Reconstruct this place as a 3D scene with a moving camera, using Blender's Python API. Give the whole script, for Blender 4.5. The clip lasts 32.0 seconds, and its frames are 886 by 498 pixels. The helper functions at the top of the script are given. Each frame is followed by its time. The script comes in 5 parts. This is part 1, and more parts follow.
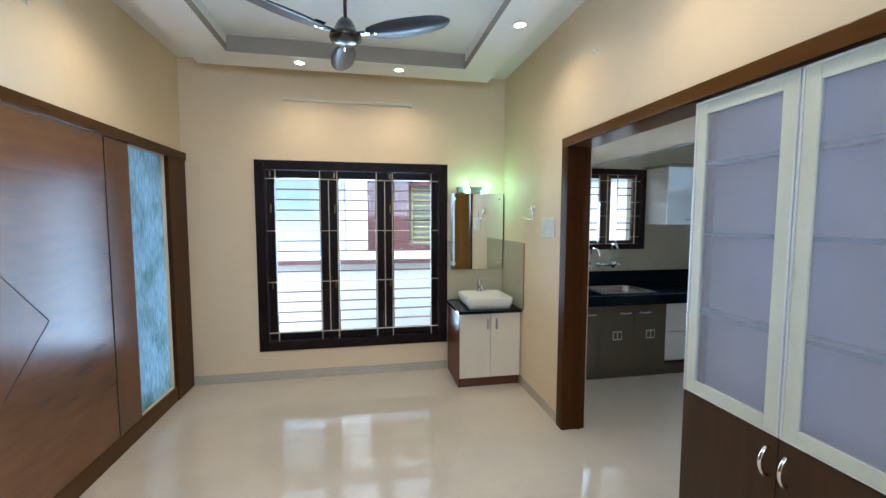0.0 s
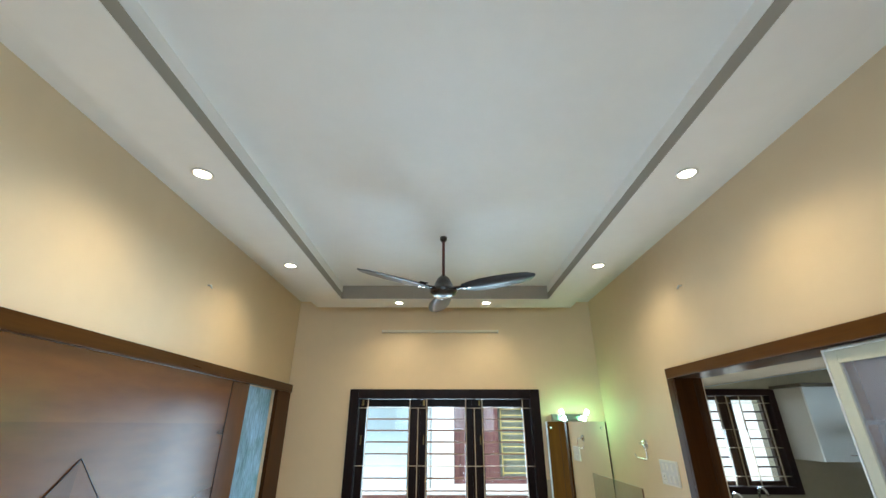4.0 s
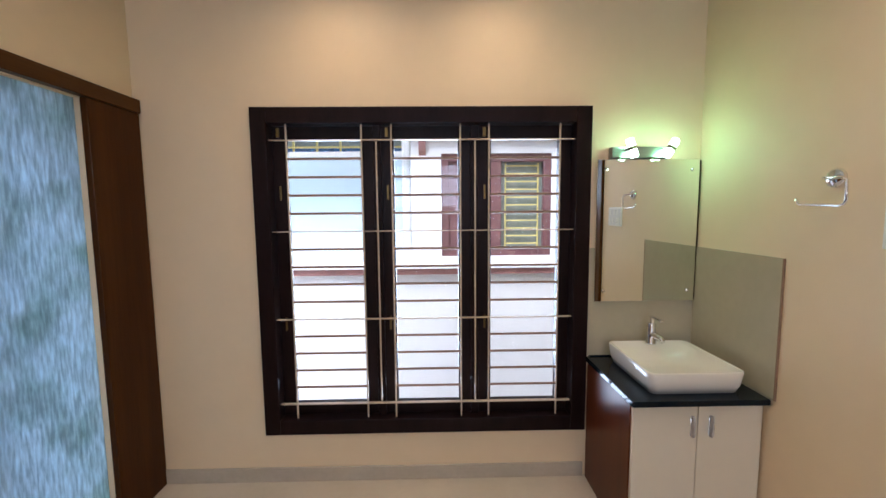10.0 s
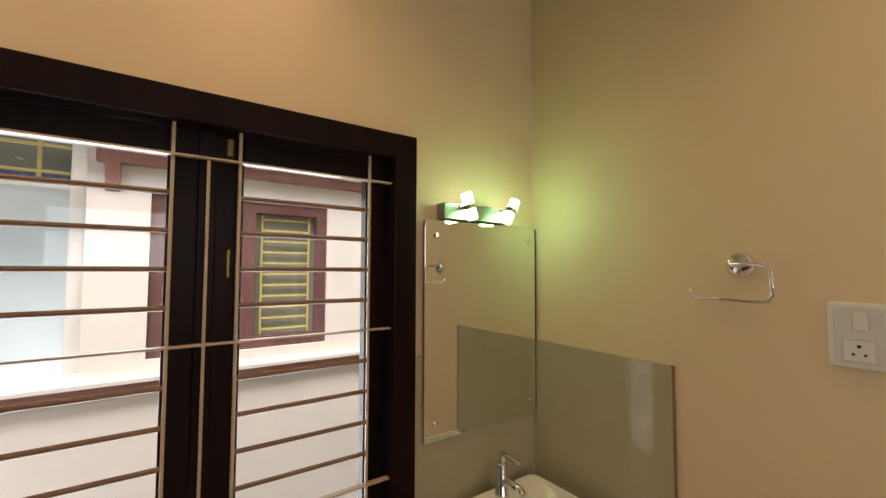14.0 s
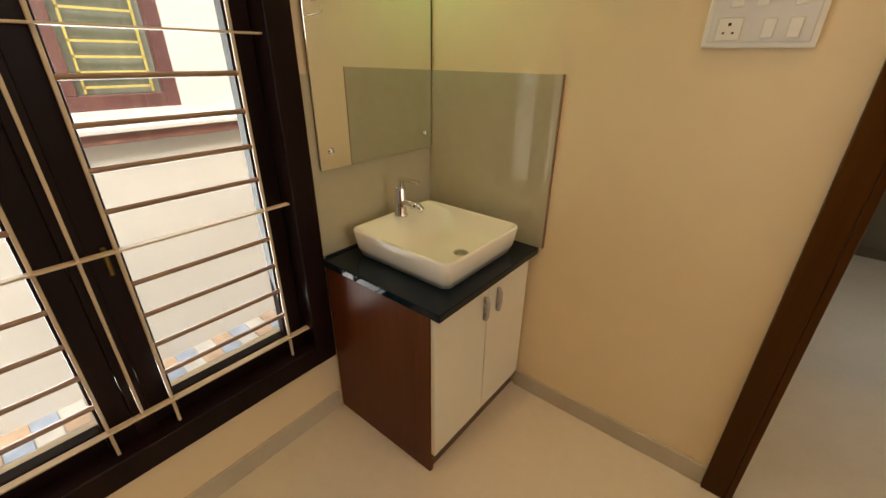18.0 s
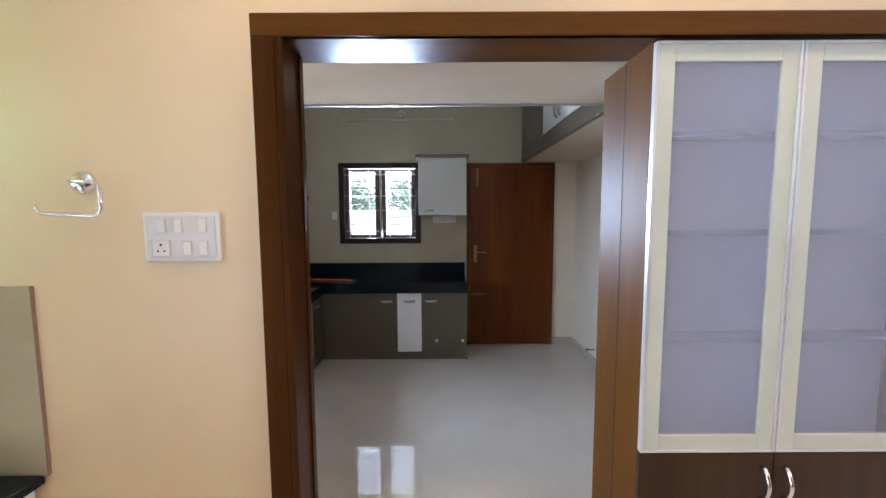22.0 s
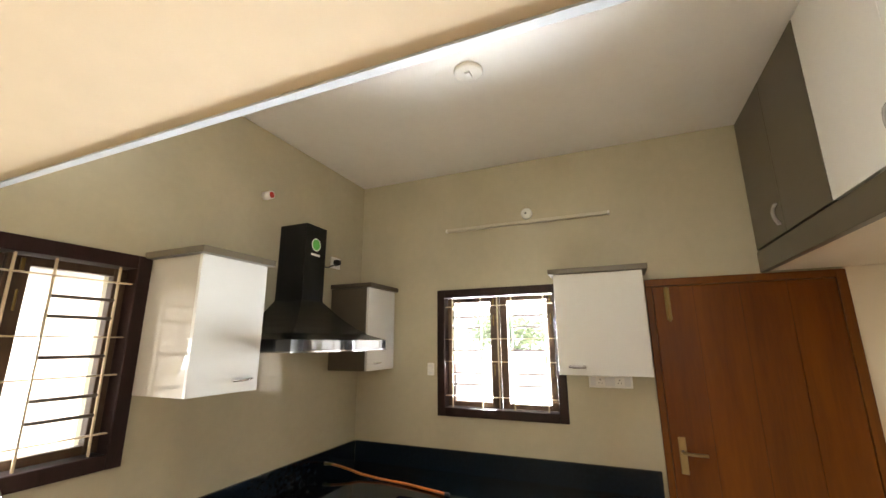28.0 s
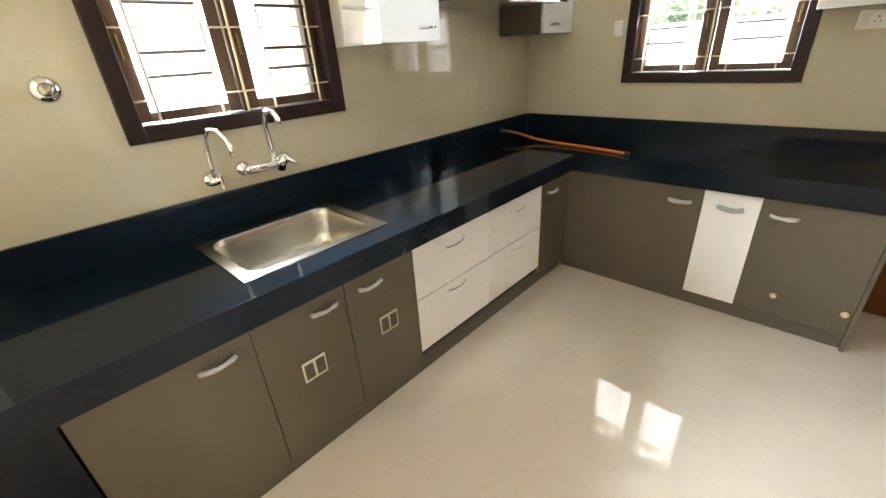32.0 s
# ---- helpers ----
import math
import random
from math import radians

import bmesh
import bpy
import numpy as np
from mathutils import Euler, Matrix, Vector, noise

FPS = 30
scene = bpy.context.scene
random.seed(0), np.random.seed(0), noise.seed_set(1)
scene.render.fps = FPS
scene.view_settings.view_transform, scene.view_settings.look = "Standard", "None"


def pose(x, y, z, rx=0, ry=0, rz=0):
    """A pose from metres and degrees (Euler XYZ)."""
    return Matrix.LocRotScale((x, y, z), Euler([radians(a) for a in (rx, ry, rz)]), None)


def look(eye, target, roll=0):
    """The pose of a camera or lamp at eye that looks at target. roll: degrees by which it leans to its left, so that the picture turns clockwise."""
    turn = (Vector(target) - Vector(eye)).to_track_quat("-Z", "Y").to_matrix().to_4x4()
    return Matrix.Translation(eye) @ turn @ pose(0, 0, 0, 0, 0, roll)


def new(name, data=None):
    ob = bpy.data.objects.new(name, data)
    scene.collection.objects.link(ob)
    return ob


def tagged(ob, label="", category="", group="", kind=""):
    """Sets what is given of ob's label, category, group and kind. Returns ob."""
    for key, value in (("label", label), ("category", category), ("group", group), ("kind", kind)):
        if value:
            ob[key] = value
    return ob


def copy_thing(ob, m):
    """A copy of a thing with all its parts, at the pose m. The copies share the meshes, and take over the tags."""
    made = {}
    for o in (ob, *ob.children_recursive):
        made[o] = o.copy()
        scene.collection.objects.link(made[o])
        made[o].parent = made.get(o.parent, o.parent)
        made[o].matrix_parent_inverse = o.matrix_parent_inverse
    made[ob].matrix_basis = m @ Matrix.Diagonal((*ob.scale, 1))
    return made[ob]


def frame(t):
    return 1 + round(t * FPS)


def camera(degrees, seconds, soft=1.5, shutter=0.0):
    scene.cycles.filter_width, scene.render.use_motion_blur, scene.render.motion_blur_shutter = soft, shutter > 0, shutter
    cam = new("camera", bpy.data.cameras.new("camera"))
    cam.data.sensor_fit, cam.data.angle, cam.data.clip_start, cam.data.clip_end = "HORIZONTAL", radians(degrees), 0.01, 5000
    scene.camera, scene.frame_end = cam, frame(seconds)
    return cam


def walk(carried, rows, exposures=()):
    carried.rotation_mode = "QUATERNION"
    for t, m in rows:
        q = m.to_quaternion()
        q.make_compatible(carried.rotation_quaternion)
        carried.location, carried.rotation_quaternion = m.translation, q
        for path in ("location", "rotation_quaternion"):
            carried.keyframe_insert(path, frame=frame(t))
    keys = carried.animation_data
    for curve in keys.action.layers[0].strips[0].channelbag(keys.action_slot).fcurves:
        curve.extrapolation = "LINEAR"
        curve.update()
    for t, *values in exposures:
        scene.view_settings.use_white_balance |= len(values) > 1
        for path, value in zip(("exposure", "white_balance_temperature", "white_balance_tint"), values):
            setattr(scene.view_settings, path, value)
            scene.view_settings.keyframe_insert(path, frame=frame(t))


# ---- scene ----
cam = camera(95.3, 32.0)
PATH = [
    (0, (0.162, 0.235, 1.564), (0.54, 2.194, 1.417), 0.1),
    (0.5, (0.127, 0.214, 1.533), (0.153, 2.214, 1.529), -0.1),
    (1, (0.13, 0.199, 1.612), (0.078, 2.184, 1.849), 0.2),
    (1.5, (0.089, 0.167, 1.7), (0.054, 2.105, 2.197), 0.3),
    (2, (0.089, 0.138, 1.757), (0.061, 1.993, 2.504), 0.4),
    (2.5, (0.089, 0.098, 1.8), (0.069, 1.859, 2.75), 0.3),
    (4.5, (0.069, 0.171, 1.776), (0.062, 2.072, 2.4), 0.1),
    (5, (0.087, 0.213, 1.702), (0.059, 2.179, 2.066), -0.3),
    (5.5, (0.095, 0.222, 1.655), (0.049, 2.218, 1.773), -0.9),
    (6, (0.119, 0.222, 1.605), (0.052, 2.219, 1.524), -1.5),
    (6.5, (0.128, 0.226, 1.561), (0.046, 2.213, 1.347), -1.7),
    (7, (0.139, 0.267, 1.549), (0.056, 2.246, 1.275), -1.1),
    (7.5, (0.093, 0.474, 1.533), (0.038, 2.453, 1.245), -0.3),
    (8, (0.091, 0.743, 1.544), (0.022, 2.722, 1.259), 0.0),
    (8.5, (0.114, 1.047, 1.528), (0.033, 3.03, 1.282), 0.2),
    (9, (0.119, 1.385, 1.542), (0.001, 3.367, 1.305), -0.0),
    (9.5, (0.092, 1.728, 1.546), (-0.001, 3.715, 1.337), -0.4),
    (10, (0.136, 2.076, 1.561), (0.173, 4.067, 1.371), -0.5),
    (10.5, (0.158, 2.406, 1.553), (0.441, 4.378, 1.387), -0.5),
    (11, (0.174, 2.687, 1.56), (0.731, 4.602, 1.407), -0.6),
    (11.5, (0.283, 2.893, 1.544), (1.059, 4.73, 1.378), -0.5),
    (12, (0.311, 3.021, 1.549), (1.263, 4.769, 1.348), -0.5),
    (12.5, (0.287, 3.084, 1.563), (1.362, 4.763, 1.407), -0.0),
    (13, (0.279, 3.086, 1.602), (1.402, 4.741, 1.582), 0.3),
    (13.5, (0.258, 3.079, 1.66), (1.399, 4.717, 1.779), 0.1),
    (15.5, (0.272, 3.102, 1.558), (1.432, 4.721, 1.378), 0.5),
    (16, (0.271, 3.104, 1.524), (1.435, 4.698, 1.2), 0.4),
    (16.5, (0.264, 3.11, 1.504), (1.442, 4.662, 1.054), 0.2),
    (17, (0.243, 3.127, 1.475), (1.44, 4.615, 0.881), 0.1),
    (17.5, (0.218, 3.144, 1.435), (1.464, 4.516, 0.681), 0.1),
    (18, (0.246, 3.13, 1.398), (1.648, 4.266, 0.536), 0.6),
    (18.5, (0.364, 2.999, 1.397), (2.066, 3.602, 0.537), 1.0),
    (19, (0.293, 2.708, 1.405), (2.171, 2.912, 0.746), -1.3),
    (19.5, (0.069, 2.574, 1.525), (2.032, 2.662, 1.147), -2.5),
    (20, (-0.165, 2.569, 1.581), (1.821, 2.603, 1.35), -2.1),
    (20.5, (-0.319, 2.553, 1.607), (1.667, 2.549, 1.363), -1.1),
    (21, (-0.253, 2.481, 1.595), (1.73, 2.492, 1.34), -0.4),
    (21.5, (-0.029, 2.43, 1.559), (1.96, 2.458, 1.349), -0.1),
    (22, (0.353, 2.444, 1.572), (2.345, 2.442, 1.388), -0.3),
    (22.5, (0.746, 2.417, 1.558), (2.74, 2.412, 1.405), -0.3),
    (23, (1.079, 2.354, 1.575), (3.073, 2.372, 1.422), 0.0),
    (23.5, (1.411, 2.4, 1.578), (3.404, 2.411, 1.42), 0.2),
    (24, (1.669, 2.36, 1.567), (3.663, 2.379, 1.412), 0.4),
    (24.5, (1.868, 2.349, 1.573), (3.864, 2.343, 1.447), 0.4),
    (26.5, (2.129, 2.266, 1.718), (4.091, 2.253, 2.107), 0.0),
    (27, (2.128, 2.261, 1.755), (4.069, 2.432, 2.204), -0.1),
    (27.5, (2.131, 2.29, 1.768), (4.027, 2.737, 2.219), -0.2),
    (28, (2.117, 2.351, 1.731), (3.912, 3.11, 2.183), -0.3),
    (28.5, (2.076, 2.447, 1.741), (3.757, 3.459, 2.126), -0.4),
    (29, (2.047, 2.497, 1.717), (3.618, 3.696, 2.021), -0.4),
    (29.5, (2.058, 2.486, 1.696), (3.537, 3.822, 1.867), -0.2),
    (30, (2.052, 2.529, 1.656), (3.491, 3.918, 1.654), -0.3),
    (30.4, (2.077, 2.509, 1.619), (3.452, 3.95, 1.44), -0.8),
    (30.5, (2.06, 2.533, 1.611), (3.435, 3.967, 1.38), -0.8),
    (31, (2.059, 2.532, 1.545), (3.364, 3.975, 1.081), -1.7),
    (31.2, (2.072, 2.515, 1.529), (3.341, 3.956, 0.969), -2.2),
    (31.5, (2.066, 2.525, 1.502), (3.314, 3.924, 0.805), -2.7),
    (32, (2.071, 2.52, 1.464), (3.36, 3.775, 0.589), -3.8),
]
EXPOSURES = [(0.0, 1.25, 5020, 7.2), (1.0, 1.26, 5766, 9.0), (2.0, 1.04, 5810, 4.4), (4.5, 1.0, 5568, 1.3), (6.0, 1.29, 5280, 7.7), (7.5, 1.41, 5354, 16.5), (9.0, 1.41, 5354, 15.5), (10.0, 1.01, 5644, 19.9), (10.9, 0.65, 5250, 11.6), (11.5, 0.69, 6706, 12.7), (13.0, 0.39, 7526, 21.7), (16.0, 0.4, 7920, 20.7), (18.0, 0.9, 8198, 15.4), (19.0, 1.67, 6200, 20.5), (20.0, 1.39, 5878, 23.8), (21.0, 1.45, 5350, 21.0), (22.0, 1.53, 5500, 19.0), (23.0, 2.2, 6200, 8.6), (24.0, 2.82, 6490, 6.0), (24.5, 2.87, 7130, 12.5), (27.0, 2.71, 8200, 19.4), (28.0, 2.59, 7598, 17.9), (29.0, 2.42, 6064, 10.4), (30.0, 2.5, 5774, 8.0), (31.0, 2.86, 5944, 8.9), (32.0, 2.99, 6850, 14.0)]
walk(cam, [(t, look(eye, target, roll)) for t, eye, target, roll in PATH], EXPOSURES)

# ---- world and lights ----
world = bpy.data.worlds.new("sky_world")
scene.world = world
world.use_nodes = True
wn = world.node_tree.nodes
sky = wn.new("ShaderNodeTexSky")
sky.sky_type = "NISHITA"
sky.sun_disc = False
sky.sun_elevation = radians(59.1)
sky.sun_rotation = radians(215.5)
wn["Background"].inputs["Strength"].default_value = 0.15
world.node_tree.links.new(sky.outputs["Color"], wn["Background"].inputs["Color"])


def lamp(name, kind, m, energy, color, **kw):
    d = bpy.data.lights.new(name, kind)
    d.energy, d.color = energy, color
    for k, v in kw.items():
        setattr(d, k, v)
    ob = new(name, d)
    ob.matrix_world = m
    return ob


sun = lamp("sun", "SUN", look((0, 0, 0), (0.40, 0.56, -1.15)), 4.0, (1.0, 0.96, 0.90), angle=radians(30))
DAY = (0.74, 0.88, 1.0)
lamp("daylight_dining_window", "AREA", look((0.07, 4.56, 1.2), (0.07, 0, 2.7)), 18, DAY, shape="RECTANGLE", size=1.6, size_y=1.6, spread=radians(92))
lamp("daylight_sink_window", "AREA", look((2.67, 4.58, 1.53), (3.05, 2.2, 0.50)), 12, DAY, shape="RECTANGLE", size=0.5, size_y=0.5, spread=radians(74))
lamp("daylight_far_window", "AREA", look((5.18, 3.16, 1.67), (0, 2.2, 2.75)), 28, DAY, shape="RECTANGLE", size=0.8, size_y=0.8, spread=radians(76))
lamp("daylight_glass_strip", "AREA", look((-1.74, 3.70, 1.1), (0, 3.70, 1.1)), 0.6, DAY, shape="RECTANGLE", size=0.5, size_y=1.9)
# Fill lamp added at the closed hall end, which has no window.
lamp("fill_living_side", "AREA", look((0.08, -2.95, 2.25), (0.08, 4, 3.2)), 32, DAY, shape="RECTANGLE", size=2.6, size_y=1.2)
WARM = (1.0, 0.72, 0.40)
DOWNLIGHTS = [(x, y) for y in (2.90, 1.72, 0.54, -0.64) for x in (-1.06, 1.20)] + [(-0.36, 3.88), (0.47, 3.88)]
for dx, dy in DOWNLIGHTS:
    lamp("downlight_bulb", "SPOT", look((dx, dy, 2.855), (dx, dy + 0.0001, 0)), 10.5, WARM, spot_size=radians(150), spot_blend=1.0, shadow_soft_size=0.04)
VANITY = [((1.172, 4.235, 1.914), (1.194, 4.235, 1.850)), ((1.409, 4.235, 1.910), (1.375, 4.235, 1.850))]
for a_, b_ in VANITY:
    for p_ in (a_, b_):
        lamp("vanity_bulb", "POINT", pose(p_[0], p_[1] - 0.042, p_[2]), 0.25, (0.30, 1.0, 0.42), shadow_soft_size=0.02)

# ---- materials ----


def mat(name, color, rough=0.5, metal=0.0, var=0.06, scale=6.0, bump=0.0, bscale=60.0, stretch=(1, 1, 1), dark=None, coat=0.0, spec=0.5, island=False, rvar=0.0, span=(0.45, 0.95)):
    """A principled surface: two-scale colour variation, fine relief, roughness variation."""
    m = bpy.data.materials.new(name)
    m.use_nodes = True
    nt = m.node_tree
    n, l = nt.nodes, nt.links
    p = n["Principled BSDF"]
    co = n.new("ShaderNodeTexCoord")
    mp = n.new("ShaderNodeMapping")
    mp.inputs["Scale"].default_value = stretch
    l.new(co.outputs["Object"], mp.inputs["Vector"])
    n1 = n.new("ShaderNodeTexNoise")
    n1.inputs["Scale"].default_value, n1.inputs["Detail"].default_value = scale, 6
    l.new(mp.outputs["Vector"], n1.inputs["Vector"])
    n2 = n.new("ShaderNodeTexNoise")
    n2.inputs["Scale"].default_value, n2.inputs["Detail"].default_value = scale * 9, 4
    l.new(mp.outputs["Vector"], n2.inputs["Vector"])
    add = n.new("ShaderNodeMath")
    add.operation = "MULTIPLY_ADD"
    add.inputs[1].default_value = 0.4
    l.new(n2.outputs["Fac"], add.inputs[0])
    l.new(n1.outputs["Fac"], add.inputs[2])
    ramp = n.new("ShaderNodeValToRGB")
    lo = dark or tuple(c * (1 - 2.2 * var) for c in color)
    hi = color if dark else tuple(min(1, c * (1 + var)) for c in color)
    ramp.color_ramp.elements[0].position, ramp.color_ramp.elements[1].position = span
    ramp.color_ramp.elements[0].color, ramp.color_ramp.elements[1].color = (*lo, 1), (*hi, 1)
    l.new(add.outputs[0], ramp.inputs["Fac"])
    out = ramp.outputs["Color"]
    if island:
        oi = n.new("ShaderNodeObjectInfo")
        hs = n.new("ShaderNodeHueSaturation")
        mr = n.new("ShaderNodeMapRange")
        mr.inputs["To Min"].default_value, mr.inputs["To Max"].default_value = 0.8, 1.2
        l.new(oi.outputs["Random"], mr.inputs["Value"])
        l.new(mr.outputs["Result"], hs.inputs["Value"])
        l.new(out, hs.inputs["Color"])
        out = hs.outputs["Color"]
    l.new(out, p.inputs["Base Color"])
    p.inputs["Roughness"].default_value, p.inputs["Metallic"].default_value = rough, metal
    p.inputs["Coat Weight"].default_value, p.inputs["Specular IOR Level"].default_value = coat, spec
    p.inputs["Coat Roughness"].default_value = 0.1 if rough < 0.28 else 0.3
    if rvar:
        rr = n.new("ShaderNodeMapRange")
        rr.inputs["To Min"].default_value, rr.inputs["To Max"].default_value = max(0.01, rough - rvar), rough + rvar
        l.new(n1.outputs["Fac"], rr.inputs["Value"])
        l.new(rr.outputs["Result"], p.inputs["Roughness"])
    if bump:
        n3 = n.new("ShaderNodeTexNoise")
        n3.inputs["Scale"].default_value, n3.inputs["Detail"].default_value = bscale, 5
        l.new(mp.outputs["Vector"], n3.inputs["Vector"])
        b = n.new("ShaderNodeBump")
        b.inputs["Strength"].default_value, b.inputs["Distance"].default_value = bump, 0.004
        l.new(n3.outputs["Fac"], b.inputs["Height"])
        l.new(b.outputs["Normal"], p.inputs["Normal"])
    return m


def wood(name, light, dark, axis, rough=0.30, coat=0.18, scale=1.0, spec=0.5, wide=9.0, bump=0.03, rvar=0.06):
    """Veneer with grain along one axis (0, 1 or 2)."""
    st = [wide, wide, wide]
    st[axis] = 0.55
    return mat(name, light, rough=rough, dark=dark, scale=scale * 1.2, stretch=tuple(st), bump=bump, bscale=12, coat=coat, island=True, rvar=rvar, span=(0.35, 1.0), spec=spec)


def glow(name, color, strength):
    m = bpy.data.materials.new(name)
    m.use_nodes = True
    p = m.node_tree.nodes["Principled BSDF"]
    p.inputs["Base Color"].default_value = (0.8, 0.8, 0.8, 1)
    p.inputs["Emission Color"].default_value = (*color, 1)
    p.inputs["Emission Strength"].default_value = strength
    return m


def clear_glass(name, tint=(1, 1, 1)):
    m = bpy.data.materials.new(name)
    m.use_nodes = True
    n, l = m.node_tree.nodes, m.node_tree.links
    tr, gl, mix = n.new("ShaderNodeBsdfTransparent"), n.new("ShaderNodeBsdfGlossy"), n.new("ShaderNodeMixShader")
    tr.inputs["Color"].default_value = (*tint, 1)
    gl.inputs["Roughness"].default_value = 0.02
    mix.inputs["Fac"].default_value = 0.03
    l.new(tr.outputs["BSDF"], mix.inputs[1])
    l.new(gl.outputs["BSDF"], mix.inputs[2])
    l.new(mix.outputs["Shader"], n["Material Output"].inputs["Surface"])
    return m


def frosted(name, color, through_color, share, stretch=(1, 1, 1), scale=20.0, var=0.2, rough=0.35, blur=None, tone=None):
    """Sandblasted or textured glass: diffuse skin, light scattering through, soft gloss."""
    m = bpy.data.materials.new(name)
    m.use_nodes = True
    n, l = m.node_tree.nodes, m.node_tree.links
    p = n["Principled BSDF"]
    tl, mix = n.new("ShaderNodeBsdfTranslucent" if blur is None else "ShaderNodeBsdfTransparent" if blur == 0 else "ShaderNodeBsdfRefraction"), n.new("ShaderNodeMixShader")
    if blur:
        tl.inputs["Roughness"].default_value, tl.inputs["IOR"].default_value = blur, 1.06
    co, mp, nz, ramp = n.new("ShaderNodeTexCoord"), n.new("ShaderNodeMapping"), n.new("ShaderNodeTexNoise"), n.new("ShaderNodeValToRGB")
    mp.inputs["Scale"].default_value = stretch
    nz.inputs["Scale"].default_value, nz.inputs["Detail"].default_value = scale, 8
    l.new(co.outputs["Object"], mp.inputs["Vector"])
    l.new(mp.outputs["Vector"], nz.inputs["Vector"])
    l.new(nz.outputs["Fac"], ramp.inputs["Fac"])
    e = ramp.color_ramp.elements
    e[0].position, e[1].position = 0.35, 0.7
    e[0].color, e[1].color = (*[c * (1 - var) for c in color], 1), (*color, 1)
    skin = ramp.outputs["Color"]
    if tone:
        nz2, r2, mx = n.new("ShaderNodeTexNoise"), n.new("ShaderNodeValToRGB"), n.new("ShaderNodeMix")
        nz2.inputs["Scale"].default_value, nz2.inputs["Detail"].default_value = 4.5, 7
        l.new(co.outputs["Object"], nz2.inputs["Vector"])
        l.new(nz2.outputs["Fac"], r2.inputs["Fac"])
        r2.color_ramp.elements[0].position, r2.color_ramp.elements[1].position = 0.46, 0.70
        mx.data_type, mx.blend_type = "RGBA", "MULTIPLY"
        mx.inputs["B"].default_value = (*tone, 1)
        l.new(r2.outputs["Color"], mx.inputs["Factor"])
        l.new(skin, mx.inputs["A"])
        skin = mx.outputs["Result"]
    l.new(skin, p.inputs["Base Color"])
    p.inputs["Roughness"].default_value = rough
    tl.inputs["Color"].default_value = (*through_color, 1)
    mul = n.new("ShaderNodeMix")
    mul.data_type, mul.blend_type = "RGBA", "MULTIPLY"
    mul.inputs["Factor"].default_value = 1.0
    l.new(skin, mul.inputs["A"])
    mul.inputs["B"].default_value = (*through_color, 1)
    l.new(mul.outputs["Result"], tl.inputs["Color"])
    mix.inputs["Fac"].default_value = share
    l.new(p.outputs["BSDF"], mix.inputs[1])
    l.new(tl.outputs["BSDF"], mix.inputs[2])
    l.new(mix.outputs["Shader"], n["Material Output"].inputs["Surface"])
    return m


CREAM = mat("cream_wall_paint", (0.80, 0.645, 0.43), 0.55, var=0.02, scale=1.2, bump=0.12, bscale=220)
CREAM_K = mat("pale_cream_kitchen_paint", (0.80, 0.70, 0.55), 0.55, var=0.02, scale=1.2, bump=0.12, bscale=220)
# Darkened copy of the kitchen cream: the slab underside's shade is in the colour.
LOFT = mat("shaded_cream_kitchen_paint", (0.58, 0.475, 0.345), 0.95, spec=0.0, var=0.035, scale=1.2, bump=0.03, bscale=220)
WHITE = mat("white_ceiling_paint", (0.86, 0.85, 0.83), 0.6, var=0.02, scale=1.5, bump=0.1, bscale=200)
TILE = mat("beige_wall_tile", (0.485, 0.44, 0.32), 0.012, var=0.04, scale=2.5, spec=0.5)
KPAINT = mat("greige_glazed_kitchen_tile", (0.50, 0.46, 0.34), 0.05, var=0.035, scale=2.0, bump=0.004, bscale=12, spec=0.10)
FLOOR = mat("cream_vitrified_floor", (0.64, 0.57, 0.475), 0.008, var=0.035, scale=3.0, rvar=0.003, spec=0.7)
SKIRT = mat("skirting_tile", (0.52, 0.46, 0.37), 0.15, var=0.05, scale=5.0)
# One timber, two brightness copies: FRAME darkened against glare, FRAME_K lighter for the kitchen.
FRAME = mat("dark_window_wood", (0.017, 0.0075, 0.007), 0.36, dark=(0.008, 0.0035, 0.0035), scale=2.0, stretch=(6, 6, 1.2), bump=0.08, bscale=30, spec=0.12)
FRAME_K = mat("window_wood_lit_copy", (0.028, 0.012, 0.011), 0.36, dark=(0.014, 0.006, 0.0055), scale=2.0, stretch=(6, 6, 1.2), bump=0.08, bscale=30, spec=0.22)
# Sash brown lightened so the colour carries the daylight on the leaves.
SASH_K = mat("daylit_sash_wood", (0.085, 0.050, 0.030), 0.36, dark=(0.050, 0.028, 0.018), scale=2.0, stretch=(6, 6, 1.2), bump=0.06, bscale=30, spec=0.3)
WALNUT_H = wood("walnut_veneer_horizontal", (0.185, 0.064, 0.0125), (0.064, 0.022, 0.005), 1, rough=0.26, scale=0.7, wide=2.6, spec=0.85, coat=0.0, bump=0.004, rvar=0.015)
WALNUT_V = wood("walnut_veneer_vertical", (0.135, 0.049, 0.013), (0.072, 0.025, 0.008), 2, rough=0.26, spec=0.65, coat=0.0, wide=2.6, bump=0.004, rvar=0.015)
WALNUT_D = wood("dark_walnut_trim", (0.088, 0.031, 0.0055), (0.030, 0.0095, 0.0025), 2, spec=0.10, coat=0.0)
WALNUT_T = wood("dark_walnut_rail", (0.112, 0.046, 0.0080), (0.052, 0.019, 0.004), 1, spec=0.14, coat=0.0)
TEAK = wood("teak_veneer_jamb", (0.168, 0.067, 0.0065), (0.086, 0.032, 0.0035), 2, rough=0.5, coat=0.0, spec=0.08, scale=0.8)
